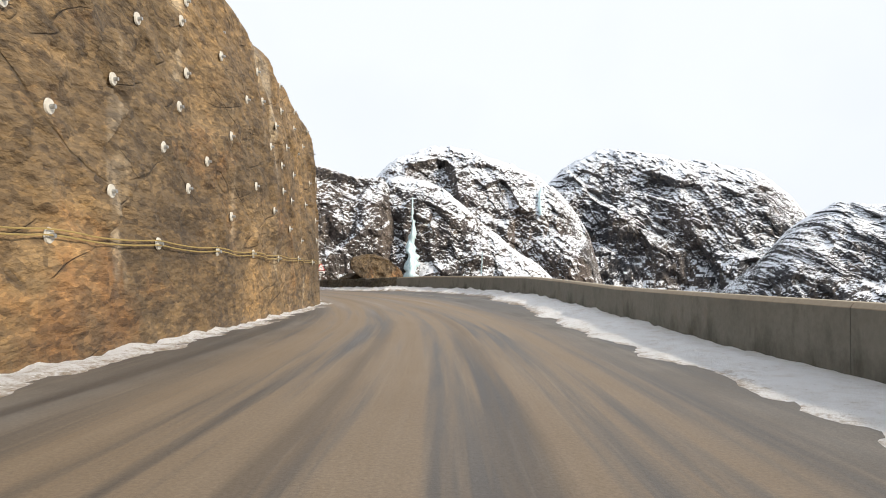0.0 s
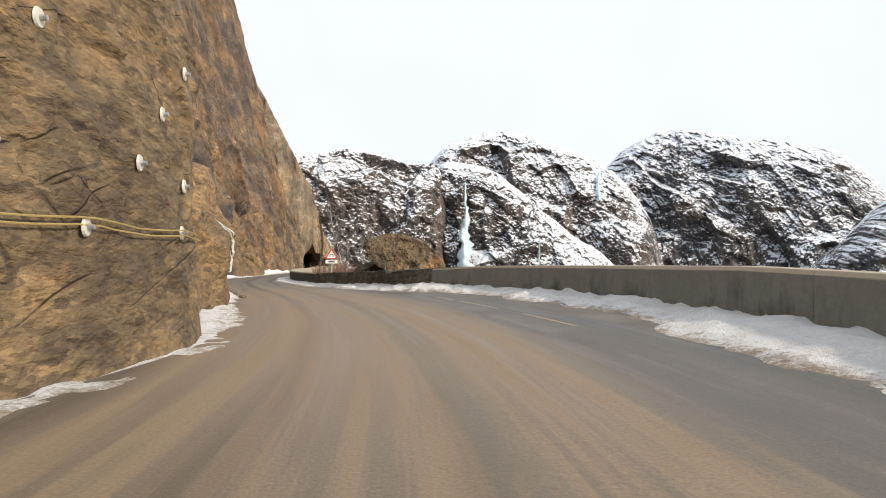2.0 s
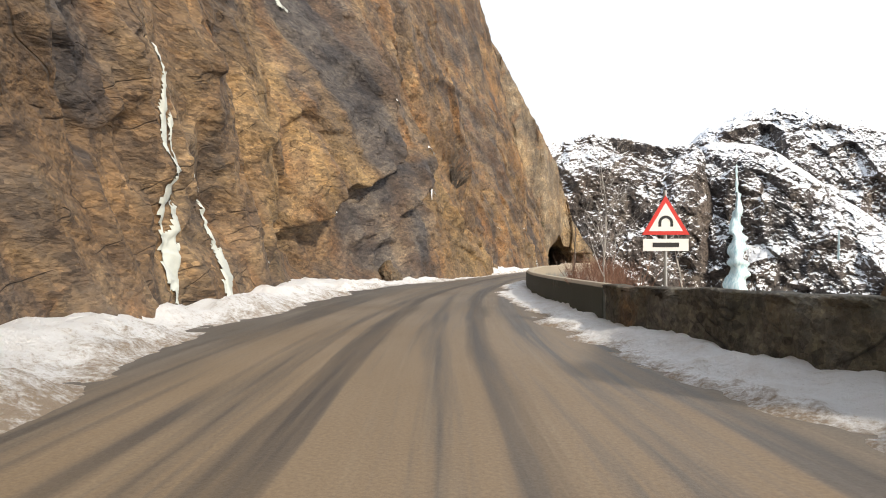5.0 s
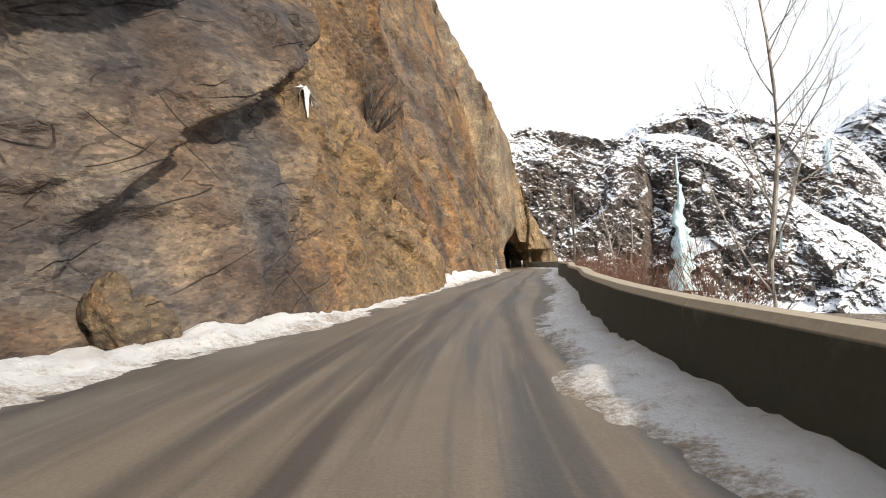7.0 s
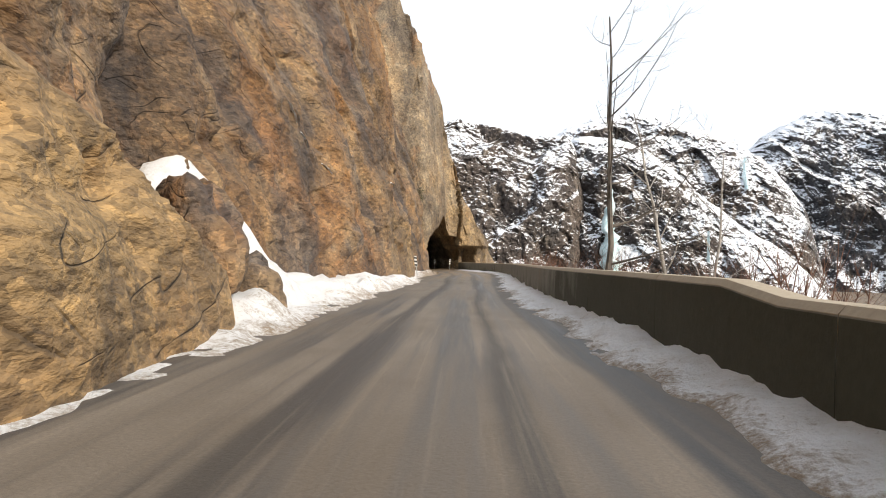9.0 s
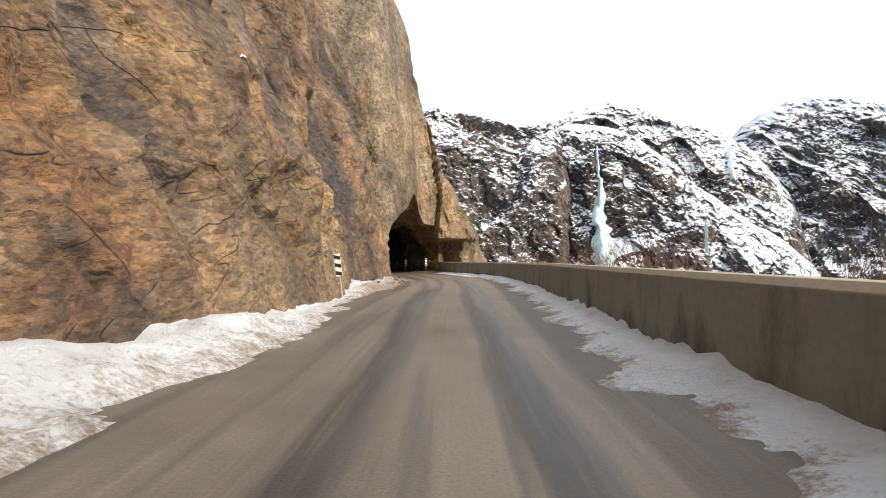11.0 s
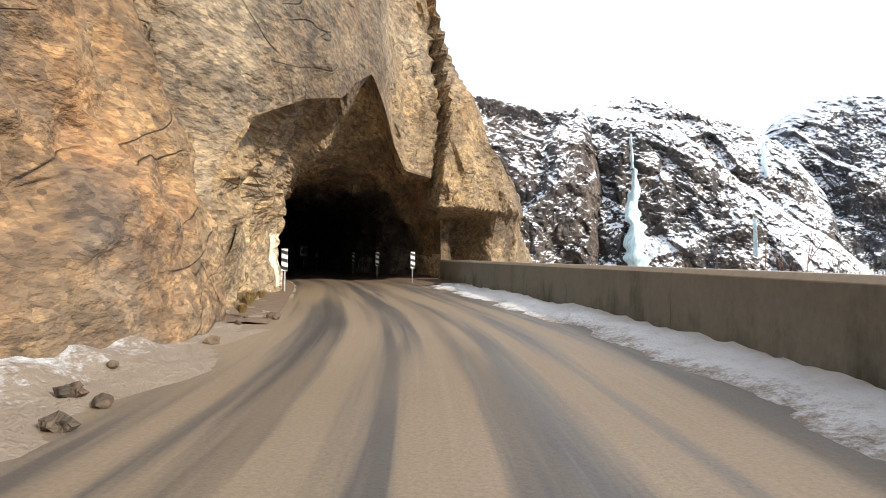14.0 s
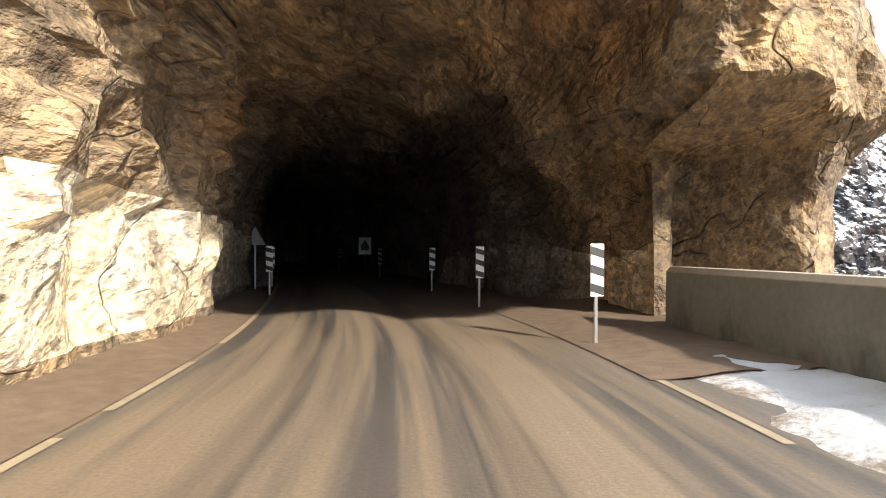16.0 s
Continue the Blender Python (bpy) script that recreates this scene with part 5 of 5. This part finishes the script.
def make_rocks():
    k = 0
    for s, d, z, size in ((123.8, -5.0, 0.45, (1.0, 1.45, 1.05)), (122.1, -5.2, 1.3, (1.0, 1.1, 1.5)), (125.6, -6.3, 2.0, (0.55, 0.6, 0.6)), (124.5, -6.0, 2.0, (0.8, 0.9, 0.95)), (93.3, -6.1, 0.5, (0.5, 0.6, 0.8)), (94.1, -6.0, 0.35, (0.5, 0.5, 0.55))):
        p = at(s, d, z)
        rock("rock", size, ROCK if s > 100 else BOULDER, 10 + k, "broken brown rock block at the cliff's snowy foot", tuple(p), heading(s) + 11 * k, "fallen blocks", rugged=0.8)
        k += 1
    for s, d, z, wide, deep in ((124.0, -5.3, 1.12, 0.7, 0.9), (124.9, -6.2, 2.6, 0.5, 0.7), (101.8, None, 6.6, 0.16, 0.26)):
        d = float(face(np.array([s]), np.array([z]))[0]) if d is None else d
        u = np.linspace(-1, 1, 25)
        U, V = np.meshgrid(u, u, indexing="ij")
        r = 1 - (U**2 + V**2) * (1 + 0.35 * vnoise(U * 2 + s, V * 2, 0 * U, 121))
        Z = z + 0.28 * np.clip(r, 0, 1) ** 0.5 - 0.7 * np.clip(-r, 0, 1) + 0.05 * fbm(U * 3, V * 3, 0 * U + s, 3, 122)
        top("snow_patch", grid_mesh("snow_patch", at(s + deep * V, d + wide * U, Z)), SNOW, "thick white snow lying on bare rock", "snow", "snow on rock")
    rng = random.Random(5)
    for i in range(34):
        s = rng.uniform(168, 192) if i < 22 else rng.uniform(50, 58)
        a, b = float(smooth_table(CLIFF_D, np.array(s))), float(smooth_table(ROAD_L, np.array(s)))
        d = a + 0.3 + rng.random() * max(0.3, (b - a) * 0.7)
        r = rng.uniform(0.05, 0.12)
        z = max(float(verge_height(np.array([s]), np.array([d]))[0]), 0.01) + 0.3 * r
        p = at(s, d, z)
        rock("stone", (r * 1.3, r, r * 0.8), BOULDER, 30 + i, "small fallen brown stone at the cliff's foot", tuple(p), 60 * i, "fallen stones", 2)


def grow(bm, base, way, length, radius, level, rng, spread, droop, sides, lift=0.0):
    """One limb with a bend in it, and its branches."""
    n = 5 if level else 7
    pts, p, w = [Vector(base)], Vector(base), Vector(way).normalized()
    for i in range(n):
        w = (w + Vector((rng.uniform(-1, 1), rng.uniform(-1, 1), rng.uniform(-0.5, 0.7) - droop * level)) * 0.16 + Vector((0, 0, lift))).normalized()
        p = p + w * length / n
        pts.append(p.copy())
    radii = [radius * (1 - 0.78 * i / n) for i in range(n + 1)]
    tube(bm, pts, radii, sides[min(level, len(sides) - 1)])
    return pts, radii


def tree(name, height, radius, bark, label, place, seed, levels=3, spread=0.75, count=(9, 5, 4), droop=0.0, start=0.35, lean=(0, 0), lift=0.0, side_to=(0, 0)):
    rng = random.Random(seed)
    t = top(name, None, None, label, "tree", "bare roadside trees")
    sides = (8, 5, 4, 3)
    bm = bmesh.new()
    pts, radii = grow(bm, (0, 0, 0), (lean[0], lean[1], 1), height, radius, 0, rng, spread, 0, sides)
    part("trunk", bm, bark, t)
    bm = bmesh.new()
    limbs = [(pts, radii, height)]
    for level in range(1, levels + 1):
        nxt = []
        for lp, lr, ll in limbs:
            for i in range(count[level - 1]):
                f = (start if level == 1 else 0.25) + (1 - (start if level == 1 else 0.25)) * (i + rng.random()) / count[level - 1]
                j = min(int(f * (len(lp) - 1)), len(lp) - 2)
                q = lp[j].lerp(lp[j + 1], f * (len(lp) - 1) - j)
                ax = (lp[j + 1] - lp[j]).normalized()
                side = ax.orthogonal().normalized()
                side.rotate(Matrix.Rotation(rng.uniform(0, 6.283), 3, ax))
                way = ax * (1 - spread) + side * spread + Vector((side_to[0], side_to[1], 0.15))
                ln = ll * rng.uniform(0.25, 0.45) * (1.15 - 0.5 * f)
                nxt.append((*grow(bm, q, way, ln, max(lr[j] * 0.42, 0.004), level, rng, spread, droop, sides, lift), ln))
        limbs = nxt
    part("crown", bm, bark, t)
    t.matrix_world = pose(*place)
    return t


def make_trees():
    tree("bare_tree", 9.2, 0.10, BARK, "tall thin bare tree behind the parapet", (-29.0, 121.9, -0.8), 5, 3, 0.8, (13, 5, 4), 0, 0.22, (-0.07, 0.02), 0.1, (0.55, 0.1))
    tree("birch", 9.6, 0.09, BIRCH, "pale bare birch on the slope below the road", (-19.9, 95.6, -1.6), 8, 3, 0.55, (17, 8, 7), 0.0, 0.2, (-0.03, 0), 0.09, (0.15, 0))
    tree("birch", 8.0, 0.09, BIRCH, "pale bare birch behind the parapet", (-26.8, 128.5, -1.2), 12, 3, 0.55, (11, 5, 4), 0.05, 0.25)
    tree("birch", 6.5, 0.07, BIRCH, "slim pale bare birch behind the parapet", (-25.6, 126.5, -1.6), 14, 3, 0.55, (11, 5, 4), 0.05, 0.25)
    tree("birch", 7.0, 0.07, BIRCH, "slim pale bare birch below the road", (-15.2, 96, -2.2), 16, 3, 0.55, (10, 5, 4), 0.05, 0.25)
    rng = random.Random(11)
    # red-brown thickets along the outside of the parapet
    spots = [(72.5, 1.2, 2.6), (75.0, 1.6, 2.3), (77.5, 2.2, 2.4)]
    for i in range(34):
        off = rng.uniform(1.4, 6.5)
        spots.append((100 + 2.5 * i + rng.uniform(-1, 1), off, rng.uniform(1.9, 2.6) + 0.3 * off))
    for s, off, h in spots:
        d = float(smooth_table(PAR_D, np.array(s))) + off
        p = at(s, d, -0.3 - 0.32 * off)
        b = top("shrub", None, None, "leafless red-brown shrub behind the parapet", "shrub", "shrubs behind the parapet")
        bm = bmesh.new()
        for k in range(11):
            w = Vector((rng.uniform(-0.6, 0.6), rng.uniform(-0.6, 0.6), 1))
            base = (rng.uniform(-0.5, 0.5), rng.uniform(-0.5, 0.5), 0)
            lp, lr = grow(bm, base, w, h * rng.uniform(0.6, 1.1), 0.022, 1, rng, 0.5, 0, (4, 4))
            for j in range(10):
                q = lp[1 + j % 4]
                grow(bm, q, w + Vector((rng.uniform(-1, 1), rng.uniform(-1, 1), 0.2)), h * rng.uniform(0.2, 0.45), 0.008, 2, rng, 0.5, 0, (3, 3, 3))
        part("stem_clump", bm, TWIG, b)
        b.matrix_world = pose(*p)


def make_cliff_plants():
    rng = random.Random(21)
    # bare bush rooted in the cliff
    for s, z, h, mat, label in ((115.4, 8.7, 2.6, BARK, "bare twiggy bush rooted in the cliff"), (116.3, 8.3, 1.8, BARK, "bare twiggy bush rooted in the cliff")):
        d = float(face(np.array([s]), np.array([z]))[0])
        p = at(s, d + 0.1, z)
        b = top("cliff_bush", None, None, label, "bush", "bushes on the cliff")
        bm = bmesh.new()
        out = at(s, d + 1, z) - at(s, d, z)
        for k in range(10):
            w = Vector((out[0] * 0.6 + rng.uniform(-0.7, 0.7), out[1] * 0.6 + rng.uniform(-0.7, 0.7), rng.uniform(0.5, 1.0)))
            lp, lr = grow(bm, (0, 0, 0), w, h * rng.uniform(0.7, 1.2), 0.045, 1, rng, 0.5, 0, (5, 5))
            for j in range(12):
                grow(bm, lp[1 + j % 4], w + Vector((rng.uniform(-1, 1), rng.uniform(-1, 1), 0.3)), h * rng.uniform(0.3, 0.55), 0.02, 2, rng, 0.5, 0, (3, 3, 3))
        part("stem_clump", bm, mat, b)
        b.matrix_world = pose(*p)
    # evergreen tufts: many small needle sprays
    for s, z, r in ((116.6, 3.6, 0.7), (177.8, 8.4, 0.55), (178.4, 7.8, 0.4), (206.5, 3.4, 0.5)):
        if s > 200:
            p = np.array([-45.4, 200.6, 3.2])
        else:
            d = float(face(np.array([s]), np.array([z]))[0])
            p = at(s, d + 0.1, z)
        b = top("juniper", None, None, "dark green juniper tuft growing from the rock", "bush", "junipers on the cliff")
        bm = bmesh.new()
        for k in range(260):
            v = Vector((rng.gauss(0, 0.45), rng.gauss(0, 0.45), rng.gauss(0.1, 0.4))) * r
            w = (v.normalized() + Vector((rng.uniform(-0.6, 0.6), rng.uniform(-0.6, 0.6), rng.uniform(0, 0.7)))).normalized() * r * 0.3
            o = w.orthogonal().normalized() * r * 0.035
            o2 = w.cross(o).normalized() * r * 0.035
            a = [bm.verts.new(v + o), bm.verts.new(v - o * 0.5 + o2), bm.verts.new(v - o * 0.5 - o2), bm.verts.new(v + w)]
            for f in ((0, 1, 3), (1, 2, 3), (2, 0, 3)):
                bm.faces.new([a[i] for i in f])
        part("foliage", bm, NEEDLE, b)
        b.matrix_world = pose(*p)


def make_tufts():
    """Withered grass tufts: many thin bent blades."""
    rng = random.Random(31)
    spots = [(186.2, -3.3, 0.12, 0.3), (187.6, -3.15, 0.12, 0.22), (184.6, -3.2, 0.14, 0.26), (183.0, -3.1, 0.12, 0.2)]
    places = [at(s, d, z) for s, d, z, r in spots] + [at(float(front_s(np.array(d), np.array(z))) - 0.1, d, z) for d, z in ((8.2, 4.4), (8.9, 2.6), (7.9, 4.9), (9.3, 1.9), (8.6, 3.3))]
    for p, r in zip(places, [q[3] for q in spots] + [0.35, 0.3, 0.3, 0.35, 0.25]):
        t = top("grass_tuft", None, None, "withered straw-coloured grass tuft among the rocks", "grass", "grass tufts by the portal")
        bm = bmesh.new()
        for k in range(150):
            a, f = rng.uniform(0, 6.283), rng.uniform(0.15, 1.0)
            out = Vector((math.cos(a), math.sin(a), 0))
            b0 = out * r * 0.25 * rng.random()
            tip = b0 + out * r * f + Vector((0, 0, r * (1.15 - 0.6 * f)))
            side = Vector((-out.y, out.x, 0)) * 0.012
            mid = b0.lerp(tip, 0.5) + Vector((0, 0, r * 0.22))
            q = [bm.verts.new(b0 + side), bm.verts.new(b0 - side), bm.verts.new(mid - side * 0.7), bm.verts.new(mid + side * 0.7), bm.verts.new(tip)]
            bm.faces.new((q[0], q[1], q[2], q[3]))
            bm.faces.new((q[3], q[2], q[4]))
        part("blades", bm, STRAW, t)
        t.matrix_world = pose(*p)


make_road()
top("edge_line_left", strip(188, 300, -2.45, 0.09, 0.006, 0.2, 1), LINEPAINT, "worn dirty edge line", "road marking", kind="structure")
top("edge_line_right", strip(192, 300, 2.6, 0.09, 0.006, 0.2, 2), LINEPAINT, "worn dirty edge line", "road marking", kind="structure")
top("edge_line_bend", strip(30, 58, 4.02, 0.08, 0.006, 0.75, 3), LINEPAINT, "worn dirty edge line", "road marking", kind="structure")
make_cliffs()
make_hill()
make_tunnel()
make_headland()
make_verges()
make_parapet()
make_ground()
make_mountains()
make_boulder()
make_sign()
make_markers()
make_tunnel_signs()
make_bolts()
make_ice()
make_rocks()
make_trees()
make_cliff_plants()
make_tufts()
